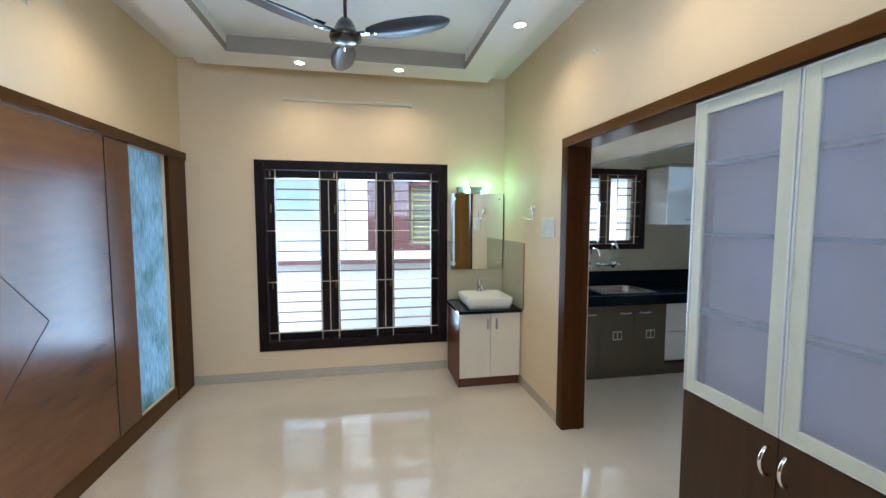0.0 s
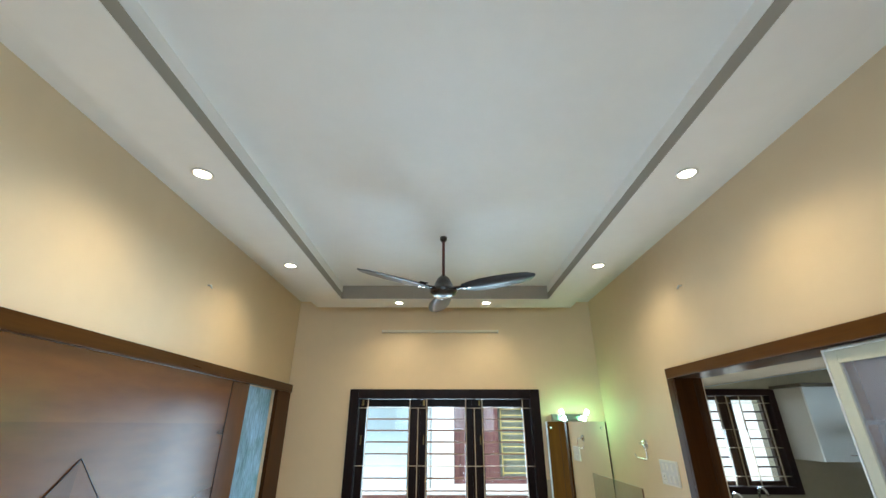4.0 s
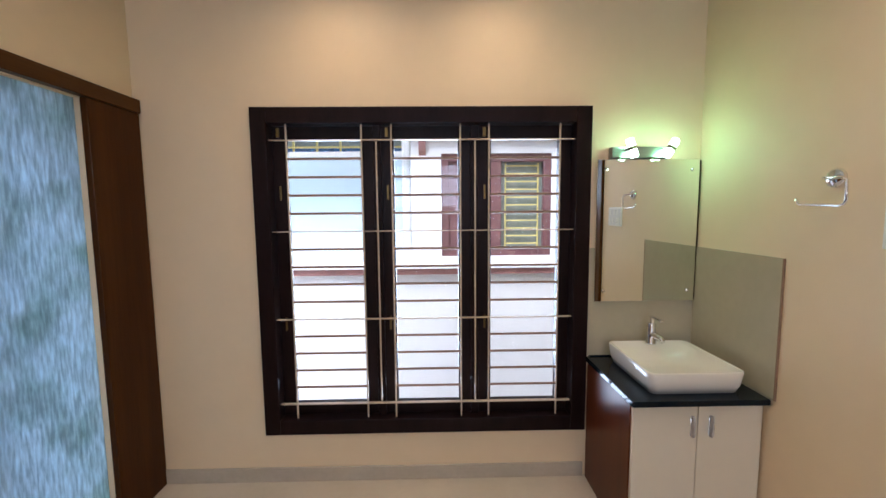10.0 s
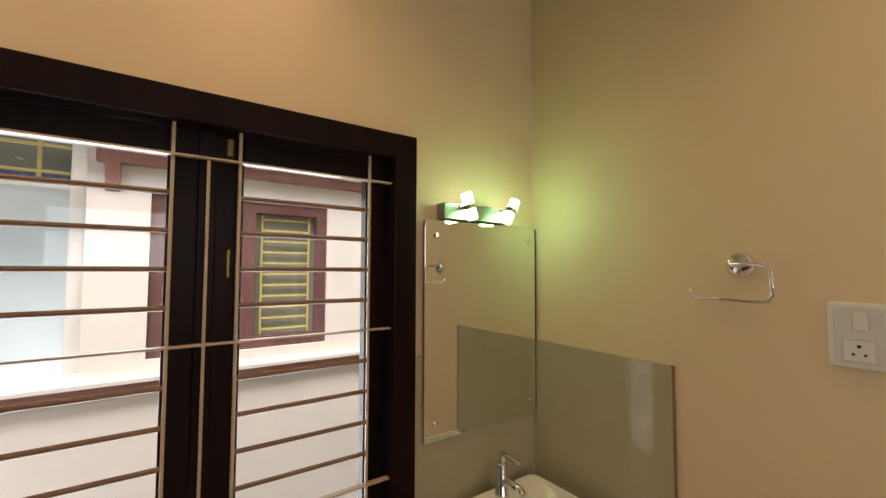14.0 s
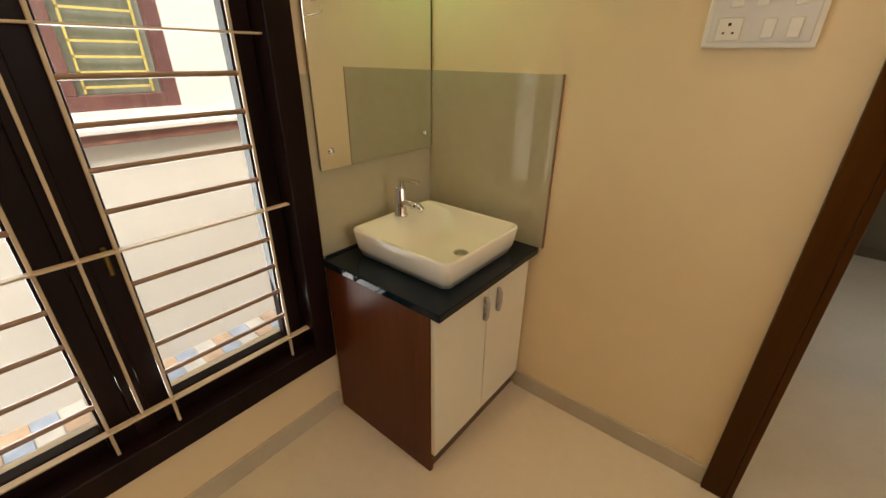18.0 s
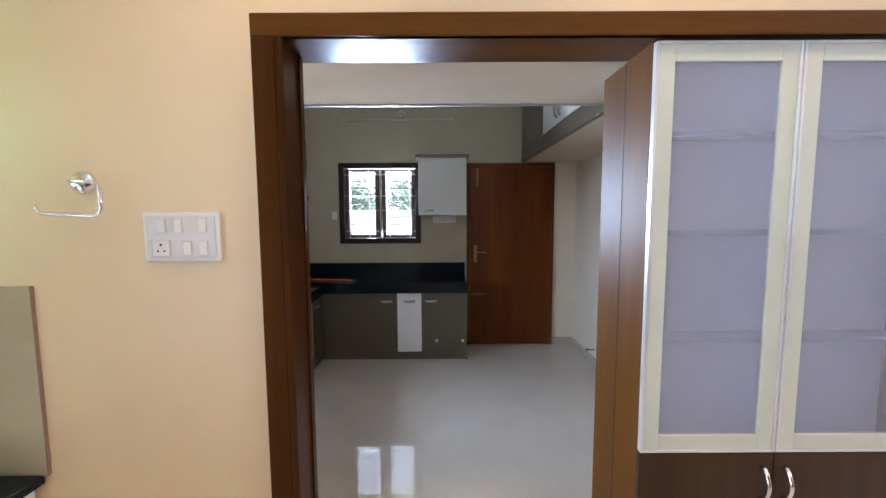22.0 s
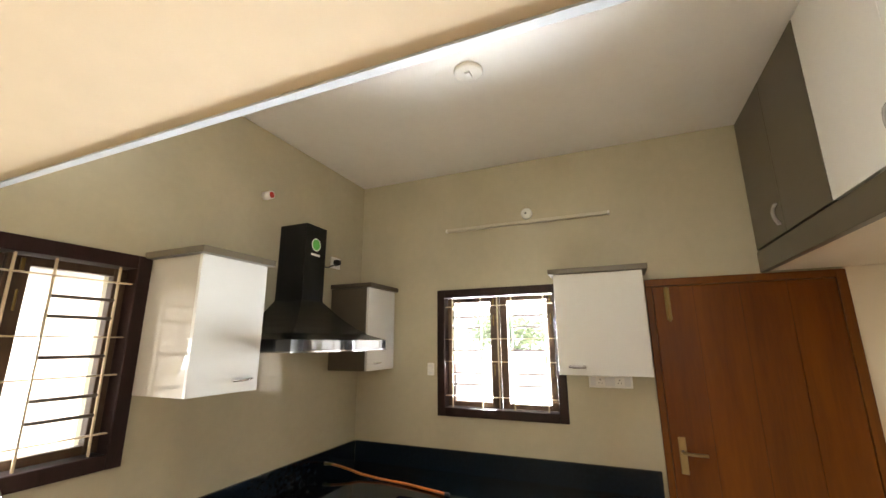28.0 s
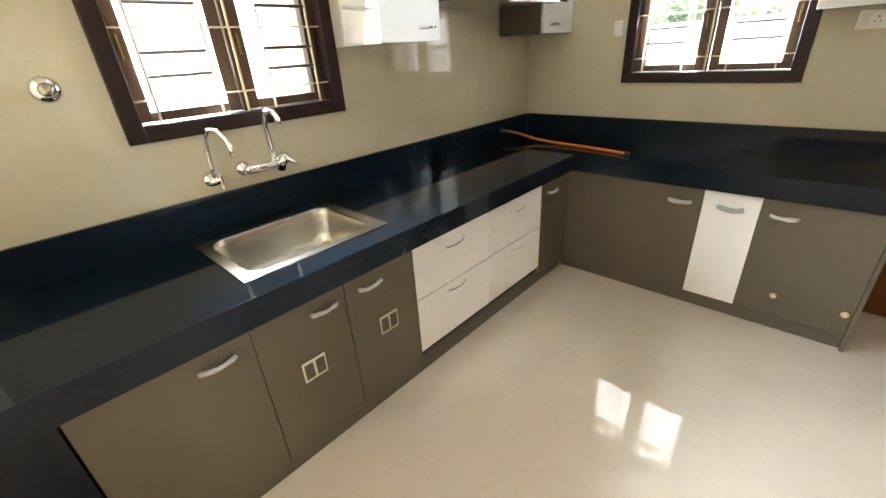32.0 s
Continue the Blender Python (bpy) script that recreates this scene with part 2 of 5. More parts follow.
DOORWOOD = wood("reddish_door_veneer", (0.225, 0.064, 0.006), (0.066, 0.016, 0.0025), 2, spec=0.2, coat=0.0)
BACKWOOD = wood("brown_door_veneer", (0.165, 0.046, 0.0045), (0.066, 0.017, 0.003), 2, spec=0.2, coat=0.0, wide=6.0)
BACKFRAME = wood("brown_door_frame", (0.165, 0.052, 0.007), (0.085, 0.026, 0.004), 2, spec=0.2, coat=0.0)
DOORFRAME = wood("orange_door_frame", (0.260, 0.070, 0.007), (0.12, 0.031, 0.004), 2, spec=0.25, coat=0.0)
ESPRESSO = mat("espresso_laminate", (0.058, 0.026, 0.008), 0.32, spec=0.3, dark=(0.036, 0.015, 0.005), scale=2.0, stretch=(12, 12, 1))
# Slight blue in the black base stands in for sky reflection on the granite.
GRANITE = mat("black_granite", (0.005, 0.0105, 0.018), 0.06, var=0.16, scale=45, rvar=0.02, spec=0.22)
TAUPE = mat("taupe_laminate", (0.112, 0.092, 0.062), 0.30, var=0.03, scale=3)
TAUPE_D = mat("taupe_edge_laminate", (0.085, 0.070, 0.050), 0.35, var=0.04, scale=3)
GLOSSW = mat("white_gloss_laminate", (0.84, 0.83, 0.80), 0.05, var=0.012, scale=2, spec=0.2)
# Darker copy of the white gloss, used on the wall cabinets.
GLOSSU = mat("darker_white_gloss_laminate", (0.66, 0.67, 0.655), 0.03, var=0.012, scale=2, spec=0.35)
CREAMLAM = mat("ivory_laminate", (0.74, 0.68, 0.55), 0.3, var=0.02, scale=2)
STEEL = mat("brushed_steel", (0.50, 0.46, 0.39), 0.27, metal=1.0, var=0.05, scale=3, stretch=(1, 20, 20))
BRUSHED = mat("brushed_dark_steel", (0.34, 0.34, 0.32), 0.32, metal=1.0, var=0.08, scale=3, stretch=(1, 20, 20))
BRONZE = mat("bronze_lamp_ring", (0.16, 0.10, 0.06), 0.35, metal=0.7, var=0.05)
CHROME = mat("chrome", (0.85, 0.85, 0.86), 0.07, metal=1.0, var=0.02)
BRASSH = mat("satin_brass_handle", (0.34, 0.25, 0.12), 0.32, metal=1.0, var=0.06)
BRASS = mat("brass", (0.20, 0.135, 0.05), 0.30, metal=1.0, var=0.08)
BAR = mat("ivory_enamel_grille", (0.58, 0.46, 0.33), 0.4, var=0.05, scale=10)
BAR_K = mat("pale_gold_grille", (0.55, 0.45, 0.30), 0.35, var=0.05, scale=10)
ROD_D = mat("brown_enamel_grille_rod", (0.26, 0.150, 0.095), 0.4, var=0.05, scale=10)
# Kitchen rods coloured dark to hold their backlit look against the panes.
ROD_K = mat("backlit_grille_rod", (0.09, 0.070, 0.055), 0.45, var=0.05, scale=10)
RAWPLY = mat("raw_plywood_edge", (0.24, 0.15, 0.08), 0.6, var=0.08, scale=20)
ALU = mat("satin_aluminium_frame", (0.64, 0.66, 0.55), 0.4, metal=0.0, var=0.03)
PROFILE = mat("bright_aluminium_profile", (0.78, 0.80, 0.80), 0.3, metal=0.4, var=0.03)
SHELFGLASS = mat("greenish_shelf_glass", (0.30, 0.37, 0.36), 0.15, var=0.04)
PLASTIC_G = mat("grey_white_plastic", (0.70, 0.70, 0.70), 0.4, var=0.02)
CERAMIC = mat("white_ceramic", (0.82, 0.79, 0.72), 0.06, var=0.01, coat=0.5)
PLASTIC = mat("white_plastic", (0.80, 0.79, 0.75), 0.35, var=0.015)
WRAP = mat("milky_plastic_wrap", (0.46, 0.44, 0.43), 0.25, var=0.1, scale=40, bump=0.6, bscale=60)
SIDEPANEL = mat("glossy_greige_side_panel", (0.46, 0.43, 0.38), 0.02, var=0.02, scale=2, spec=0.5)
BATTEN_K = mat("beige_white_batten", (0.56, 0.52, 0.42), 0.45, var=0.03, scale=6)
BEAD = mat("blue_grey_edge_bead", (0.44, 0.48, 0.52), 0.5, var=0.06, scale=9, spec=0.2)
BLACK = mat("black_metal", (0.005, 0.0055, 0.007), 0.22, var=0.1, spec=0.22)
BLACKGLASS = mat("black_glass", (0.008, 0.009, 0.011), 0.03, var=0.05, coat=0.8)
BROWNFAN = mat("dark_brown_fan", (0.030, 0.022, 0.018), 0.25, var=0.1, coat=0.5)
# Blue-grey in the blade colour stands in for the reflected sky.
BLADE = mat("sky_tinted_fan_blade", (0.050, 0.060, 0.080), 0.34, var=0.08, coat=0.2)
FANROD = mat("reddish_brown_rod", (0.085, 0.022, 0.016), 0.35, var=0.08)
ORANGE = mat("orange_gas_hose", (0.62, 0.16, 0.02), 0.4, var=0.05)
RUBBER = mat("black_rubber", (0.012, 0.012, 0.012), 0.6)
GREEN = mat("green_sticker", (0.06, 0.42, 0.06), 0.35)
GROOVE = mat("dark_groove", (0.012, 0.008, 0.006), 0.7)
RED = mat("red_tag", (0.45, 0.03, 0.02), 0.4)
GLASS = clear_glass("window_glass", (0.96, 0.98, 0.98))
DARKGLASS = mat("smoked_door_glass", (0.010, 0.011, 0.012), 0.05, var=0.1, coat=0.6)
FROST = frosted("frosted_cabinet_glass", (0.84, 0.86, 0.96), (1.0, 1.0, 1.0), 0.80, scale=90, var=0.04, rough=0.3, blur=0)
ART = frosted("rain_textured_glass", (0.62, 0.76, 0.86), (0.90, 0.98, 1.0), 0.6, stretch=(1, 14, 2.4), scale=5.0, var=0.42, rough=0.2, tone=(0.58, 0.66, 0.60))
MIRROR = mat("mirror_silver", (0.86, 0.90, 0.86), 0.015, metal=1.0, var=0.0)
LAMPWARM = glow("warm_led", (1.0, 0.80, 0.55), 14)
LAMPWHITE = glow("white_led_tube", (0.72, 1.0, 0.72), 6)
HAZE = glow("bright_hazy_sky", (0.90, 0.96, 1.0), 0.45)
N_WHITE = mat("neighbour_white_wall", (0.86, 0.86, 0.84), 0.7, var=0.04, scale=0.8, bump=0.2, bscale=60)
N_BLUE = mat("neighbour_pale_blue_wall", (0.62, 0.77, 0.84), 0.7, var=0.04, scale=0.8, bump=0.2, bscale=60)
N_RED = mat("neighbour_oxide_band", (0.34, 0.16, 0.14), 0.6, var=0.12, scale=5, bump=0.3, bscale=60)
N_MAROON = mat("neighbour_maroon_wood", (0.17, 0.075, 0.075), 0.45, var=0.1, scale=5)
N_YELLOW = mat("neighbour_yellow_grille", (0.70, 0.60, 0.20), 0.5, var=0.05)
N_PANE = mat("neighbour_window_pane", (0.26, 0.30, 0.27), 0.06, var=0.05)
PAVE = mat("pale_paving", (0.55, 0.53, 0.50), 0.7, var=0.12, scale=2, bump=0.3, bscale=40)
LEAF = mat("leaf_green", (0.12, 0.19, 0.075), 0.5, var=0.3, scale=8)
BARK = mat("bark", (0.14, 0.10, 0.07), 0.8, var=0.2, scale=12, bump=0.8, bscale=40)

# ---- builders ----
ORIGIN = {}


def finish(name, bm, material, smooth=False):
    me = bpy.data.meshes.new(name)
    bm.normal_update()
    bm.to_mesh(me)
    bm.free()
    me.materials.append(material)
    if smooth:
        for f in me.polygons:
            f.use_smooth = True
    return me


def struct(name, bm, material, label="", category=""):
    """A piece of the setting."""
    ob = new(name, finish(name, bm, material))
    ORIGIN[ob.name] = Vector((0, 0, 0))
    return tagged(ob, label, category, kind="structure")


def thing(name, at, label, category, group="", kind=""):
    ob = new(name)
    ob.location = at
    ob.empty_display_size = 0.1
    ORIGIN[ob.name] = Vector(at)
    return tagged(ob, label, category, group, kind)


def part(name, bm, material, parent, label="", smooth=False):
    """One mesh object under a thing or a part; the bmesh is in world metres."""
    o = ORIGIN[parent.name]
    bmesh.ops.translate(bm, vec=-o, verts=bm.verts)
    ob = new(name, finish(name, bm, material, smooth))
    ob.parent = parent
    ORIGIN[ob.name] = o
    return tagged(ob, label) if label else ob


def box(x0, x1, y0, y1, z0, z1, bevel=0.0, bm=None, seg=2):
    b = bmesh.new()
    vs = [b.verts.new((x, y, z)) for x in (x0, x1) for y in (y0, y1) for z in (z0, z1)]
    for f in ((0, 1, 3, 2), (4, 6, 7, 5), (0, 4, 5, 1), (2, 3, 7, 6), (0, 2, 6, 4), (1, 5, 7, 3)):
        b.faces.new([vs[i] for i in f])
    bmesh.ops.recalc_face_normals(b, faces=b.faces)
    if bevel:
        bmesh.ops.bevel(b, geom=b.edges[:], offset=bevel, segments=seg, affect="EDGES", profile=0.5)
    if bm is None:
        return b
    me = bpy.data.meshes.new("tmp")
    b.to_mesh(me)
    b.free()
    bm.from_mesh(me)
    bpy.data.meshes.remove(me)
    return bm


def boxes(*bs, bevel=0.0):
    bm = bmesh.new()
    for b in bs:
        box(*b, bevel=bevel, bm=bm)
    return bm


def tube(pts, r, seg=10, bm=None, closed=False, caps=True):
    """A round bar swept along points."""
    bm = bm or bmesh.new()
    P = [Vector(p) for p in pts]
    rs = r if isinstance(r, (list, tuple)) else [r] * len(P)
    rings, up = [], None
    for i, p in enumerate(P):
        a, b = P[i - 1] if (i or closed) else p, P[(i + 1) % len(P)] if (i + 1 < len(P) or closed) else p
        d = (b - a).normalized()
        if up is None:
            up = d.orthogonal().normalized()
        up = (up - d * up.dot(d)).normalized()
        w = d.cross(up)
        rings.append([bm.verts.new(p + rs[i] * (math.cos(2 * math.pi * k / seg) * up + math.sin(2 * math.pi * k / seg) * w)) for k in range(seg)])
    n = len(rings)
    for i in range(n if closed else n - 1):
        A, B = rings[i], rings[(i + 1) % n]
        for k in range(seg):
            bm.faces.new((A[k], A[(k + 1) % seg], B[(k + 1) % seg], B[k]))
    if caps and not closed:
        bm.faces.new(rings[0][::-1])
        bm.faces.new(rings[-1])
    bmesh.ops.recalc_face_normals(bm, faces=bm.faces)
    return bm


def prism(outline, axis, lo, hi, bevel=0.0):
    """Extrudes a 2D outline along an axis (0 x, 1 y, 2 z); the outline gives the other two in order."""
    bm = bmesh.new()

    def at(p, v):
        c = list(p)
        c.insert(axis, v)
        return c
    A = [bm.verts.new(at(p, lo)) for p in outline]
    B = [bm.verts.new(at(p, hi)) for p in outline]
    k = len(outline)
    bm.faces.new(A)
    bm.faces.new(B[::-1])
    for i in range(k):
        bm.faces.new((A[i], A[(i + 1) % k], B[(i + 1) % k], B[i]))
    bmesh.ops.recalc_face_normals(bm, faces=bm.faces)
    if bevel:
        bmesh.ops.bevel(bm, geom=bm.edges[:], offset=bevel, segments=2, affect="EDGES", profile=0.5)
    return bm


def rounded(cx, cy, w, h, r, n=6):
    """A rectangle with round corners, as an outline."""
    out = []
    for sx, sy, a0 in ((1, 1, 0), (-1, 1, 90), (-1, -1, 180), (1, -1, 270)):
        for i in range(n + 1):
            a = radians(a0 + 90 * i / n)
            out.append((cx + sx * (w / 2 - r) + r * math.cos(a), cy + sy * (h / 2 - r) + r * math.sin(a)))
    return out


def loft(rings, cap0=True, cap1=True):
    bm = bmesh.new()
    V = [[bm.verts.new(p) for p in ring] for ring in rings]
    k = len(V[0])
    for A, B in zip(V, V[1:]):
        for i in range(k):
            bm.faces.new((A[i], A[(i + 1) % k], B[(i + 1) % k], B[i]))
    if cap0:
        bm.faces.new(V[0])
    if cap1:
        bm.faces.new(V[-1][::-1])
    bmesh.ops.recalc_face_normals(bm, faces=bm.faces)
    return bm


def lathe(profile, cx, cy, seg=24, caps=True):
    return loft([[(cx + r * math.cos(2 * math.pi * k / seg), cy + r * math.sin(2 * math.pi * k / seg), z) for k in range(seg)] for r, z in profile], caps, caps)


def holed(axis, outer, inner, lo, hi):
    """A slab with one rectangular hole, extruded along an axis; rectangles as (a0, a1, b0, b1) in the other two axes."""
    def rect(r, v):
        out = []
        for p in ((r[0], r[2]), (r[1], r[2]), (r[1], r[3]), (r[0], r[3])):
            c = list(p)
            c.insert(axis, v)
            out.append(c)
        return out
    bm = loft([rect(outer, lo), rect(outer, hi), rect(inner, hi), rect(inner, lo), rect(outer, lo)], False, False)
    bmesh.ops.remove_doubles(bm, verts=bm.verts, dist=1e-5)
    bmesh.ops.recalc_face_normals(bm, faces=bm.faces)
    return bm


def turned(bm, m):
    bmesh.ops.transform(bm, matrix=m, verts=bm.verts)
    return bm


# ---- setting ----
XL, XR, YW, YB, ZC, ZD = -1.44, 1.60, 4.31, -3.0, 3.10, 3.00
XN, XK, YS, YR = 1.81, 5.04, 4.36, 0.906
YO = 4.58   # outer face of the window wall

floor = struct("floor", boxes((XL - 0.25, 5.3, -3.2, YO, -0.10, 0.0)), FLOOR, "glossy cream vitrified tile floor running through both rooms", "floor")
struct("ceiling_dining", boxes((XL - 0.25, 1.775, -3.2, YO, ZD, ZC + 0.15)), WHITE, "white painted dining room ceiling above the suspended border", "ceiling")
struct("ceiling_kitchen", boxes((XN, 5.3, 0.6, YO + 0.05, ZC + 0.004, ZC + 0.15)), WHITE, "plain white kitchen ceiling", "ceiling")
# window wall, dining part: opening -0.80..0.945, 0.33..2.07
struct("wall_north", holed(1, (XL - 0.25, 1.775, 0, ZC), (-0.80, 0.945, 0.33, 2.07), YW, YO), CREAM, "cream painted window wall", "wall")
struct("wall_north_kitchen", holed(1, (1.775, 5.3, 0, ZC), (2.42, 3.267, 1.27, 2.085), YS, YO + 0.05), TILE, "beige tiled kitchen wall with a sink window", "wall")
struct("wall_east_paint", boxes((XK, 5.3, 0.6, 1.16, 0, 2.16)), CREAM_K, "cream painted strip of wall beside the back door", "wall")
struct("wall_east_top", boxes((XK, 5.3, 0.6, 1.16, 2.16, ZC)), KPAINT, "greige wall above the back door", "wall")
struct("wall_east", holed(0, (1.16, YS, 0, ZC), (2.735, 3.588, 1.25, 2.09), XK, 5.3), KPAINT, "greige kitchen end wall with a window", "wall")
struct("wall_south_kitchen", prism([(1.99, 0), (3.36, 0), (3.36, 2.08), (4.15, 2.08), (4.15, 0), (XK, 0), (XK, ZC), (1.99, ZC)], 1, 0.65, YR), CREAM_K, "pale cream kitchen side wall with a door opening", "wall")
struct("wall_store", boxes((3.30, 4.20, 0.60, 0.645, 0, 2.2)), CREAM_K, "plain wall closing the store behind the door", "wall")
# wall between dining room and kitchen: opening y 0.93..2.91, to z 2.08
struct("wall_between", prism([(YB, 0), (-0.45, 0), (-0.45, 2.10), (0.30, 2.10), (0.30, 0), (0.93, 0), (0.93, 2.10), (2.93, 2.10), (2.93, 0), (YW, 0), (YW, ZC), (YB, ZC)], 0, XR, 1.775), CREAM, "cream painted wall with the kitchen opening", "wall")
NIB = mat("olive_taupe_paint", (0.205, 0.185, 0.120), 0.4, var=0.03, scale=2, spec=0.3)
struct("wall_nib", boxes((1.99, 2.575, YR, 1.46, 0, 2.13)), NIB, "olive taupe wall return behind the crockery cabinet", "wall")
struct("wall_west", holed(0, (YB, YW, 0, ZC), (3.43, 3.98, 0.12, 2.08), XL - 0.25, XL - 0.02), CREAM, "cream painted wall above the walnut panelling", "wall")
struct("wall_south", boxes((XL - 0.25, XN, YB - 0.2, YB, 0, ZC)), CREAM, "plain cream wall closing the hall", "wall")
struct("wall_stair", boxes((2.6, 2.7, YB, 0.65, 0, ZC), (XN, 2.7, YB - 0.2, YB, 0, ZC)), CREAM, "plain cream wall beyond the doorway", "wall")
struct("ceiling_stair", boxes((XN, 2.7, YB, 0.60, ZC, ZC + 0.1)), WHITE, "plain ceiling beyond the doorway", "ceiling")
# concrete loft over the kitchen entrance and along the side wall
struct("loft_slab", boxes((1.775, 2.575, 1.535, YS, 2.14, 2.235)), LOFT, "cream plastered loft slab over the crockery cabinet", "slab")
struct("door_loft_slab", boxes((XN, XK, YR, 1.50, 2.135, 2.235)), CREAM_K, "pale cream plastered loft slab over the doors", "slab")
struct("loft_edge_trim", boxes((2.5755, 2.583, 1.535, YS, 2.134, 2.158), (2.566, 2.5755, 1.535, YS, 2.134, 2.1385)), BEAD, "pale blue-grey edge bead of the loft slab", "trim")
# suspended white border
struct("ceiling_border", holed(2, (-1.20, 1.33, -1.3, 4.06), (-0.89, 1.04, -1.0, 3.77), 2.87, 2.95), WHITE, "white suspended gypsum border round the ceiling tray", "ceiling")
# Grey puts the shade of the tray recess into the upstand's colour.
SIDE = mat("tray_side_shade", (0.34, 0.31, 0.26), 0.6, var=0.03, scale=2)
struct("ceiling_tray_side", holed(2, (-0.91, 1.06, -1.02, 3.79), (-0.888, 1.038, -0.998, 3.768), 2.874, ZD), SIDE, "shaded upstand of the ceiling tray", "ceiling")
# White strips added to draw the lit upper part of the long upstands.
struct("ceiling_tray_lit_strip", boxes((-0.888, -0.884, -0.99, 3.76, 2.932, ZD), (1.034, 1.038, -0.99, 3.76, 2.932, ZD)), WHITE, "white strip added for the lit upper part of the tray upstand", "ceiling")
# skirting
struct("baseboard", boxes((XL, 0.985, YW - 0.012, YW, 0, 0.085), (XR - 0.012, XR, 3.0, 3.78, 0, 0.085), (XR - 0.012, XR, 0.51, 0.855, 0, 0.085), (4.21, XK - 0.03, YR, YR + 0.012, 0, 0.085), (2.575, 3.31, YR, YR + 0.012, 0, 0.085), (XK - 0.012, XK, YR + 0.012, 1.16, 0, 0.085), bevel=0.002), SKIRT, "beige tile skirting", "skirting")

# ---- windows, doors, built-in trim ----


def window(name, label, put, u0, u1, z0, z1, fw, bays, stile, rail, rows, thick, verts_u, mull_u, bar_mat, thin_rows_only=None, sash_mat=None):
    """A timber casement window with an iron grille; put(u0, u1, w0, w1, z0, z1) maps wall coordinates to a box (w grows outwards)."""
    frame_mat, sash_mat = (FRAME_K, sash_mat) if sash_mat else (FRAME, FRAME)
    p = put((u0 + u1) / 2, (u0 + u1) / 2, 0, 0, z0, z0)
    win = thing(name, (p[0], p[2], p[4]), label, "window", kind="structure")
    for b in ((u0, u0 + fw, -0.022, 0.13, z0, z1), (u1 - fw, u1, -0.022, 0.13, z0, z1), (u0 + fw, u1 - fw, -0.020, 0.13, z1 - fw, z1), (u0 + fw, u1 - fw, -0.020, 0.13, z0, z0 + fw)):
        part("window_frame", box(*put(*b), bevel=0.004), frame_mat, win)
    for c, h in mull_u:
        part("mullion", box(*put(c - h, c + h, 0.035, 0.12, z0 + fw, z1 - fw), bevel=0.003), sash_mat, win)
    for a, b in bays:
        zz0, zz1 = z0 + fw + 0.003, z1 - fw - 0.003
        sash = part("sash", boxes(put(a, a + stile, 0.050, 0.092, zz0, zz1), put(b - stile, b, 0.050, 0.092, zz0, zz1), put(a + stile, b - stile, 0.051, 0.091, zz0, zz0 + rail), put(a + stile, b - stile, 0.051, 0.091, zz1 - rail, zz1), bevel=0.003), sash_mat, win)
        pane = part("pane", box(*put(a + stile - 0.004, b - stile + 0.004, 0.070, 0.074, zz0 + rail - 0.004, zz1 - rail + 0.004)), GLASS, sash)
        pane.visible_shadow = False
        for hz in (zz0 + 0.33 * (zz1 - zz0), zz0 + 0.78 * (zz1 - zz0)):
            part("sash_handle", box(*put(a + stile * 0.42, a + stile * 0.58, 0.042, 0.050, hz - 0.04, hz + 0.04), bevel=0.003), BRASS, sash, "small brass sash stay")
        part("bolt", box(*put(a + stile * 0.35, a + stile * 0.6, 0.040, 0.050, zz1 - 0.06, zz1 - 0.01), bevel=0.002), BRASS, sash)
    for i, z in enumerate(rows):
        if i in thick:
            part("flat_bar", box(*put(u0 + fw - 0.002, u1 - fw + 0.002, 0.004, 0.026, z - 0.0028, z + 0.0028), bevel=0.001), bar_mat, win)
        else:
            for a, b in thin_rows_only:
                q = put(a, b, 0.017, 0.017, z, z)
                part("grille_rod", tube([(q[0], q[2], z), (q[1], q[3], z)], 0.007, 8), ROD_D if bar_mat is BAR else ROD_K, win)
    for u in verts_u:
        part("upright_bar", box(*put(u - 0.0045, u + 0.0045, 0.010, 0.020, z0 + fw - 0.002, z1 - fw + 0.002), bevel=0.002), bar_mat, win)
    return win


def north(plane):
    return lambda u0, u1, w0, w1, z0, z1: (u0, u1, plane + w0, plane + w1, z0, z1)


def east(plane):
    return lambda u0, u1, w0, w1, z0, z1: (plane + w0, plane + w1, u0, u1, z0, z1)


window("window_1", "large three-leaf dark timber window with ivory iron grille", north(YW), -0.845, 0.99, 0.289, 2.115, 0.085,
       ((-0.757, -0.203), (-0.162, 0.338), (0.378, 0.902)), 0.072, 0.070, [1.946 - 0.0992 * i for i in range(16)], (0, 5, 10, 15),
       (-0.668, -0.262, -0.100, 0.277, 0.434, 0.826), ((-0.182, 0.022), (0.358, 0.022)), BAR, ((-0.668, -0.262), (-0.100, 0.277), (0.434, 0.826)))
for mu in (-0.182, 0.358):
    part("upright_bar", box(mu - 0.004, mu + 0.004, YW + 0.010, YW + 0.020, 0.459, 1.946, bevel=0.001), BAR, bpy.data.objects["window_1"])
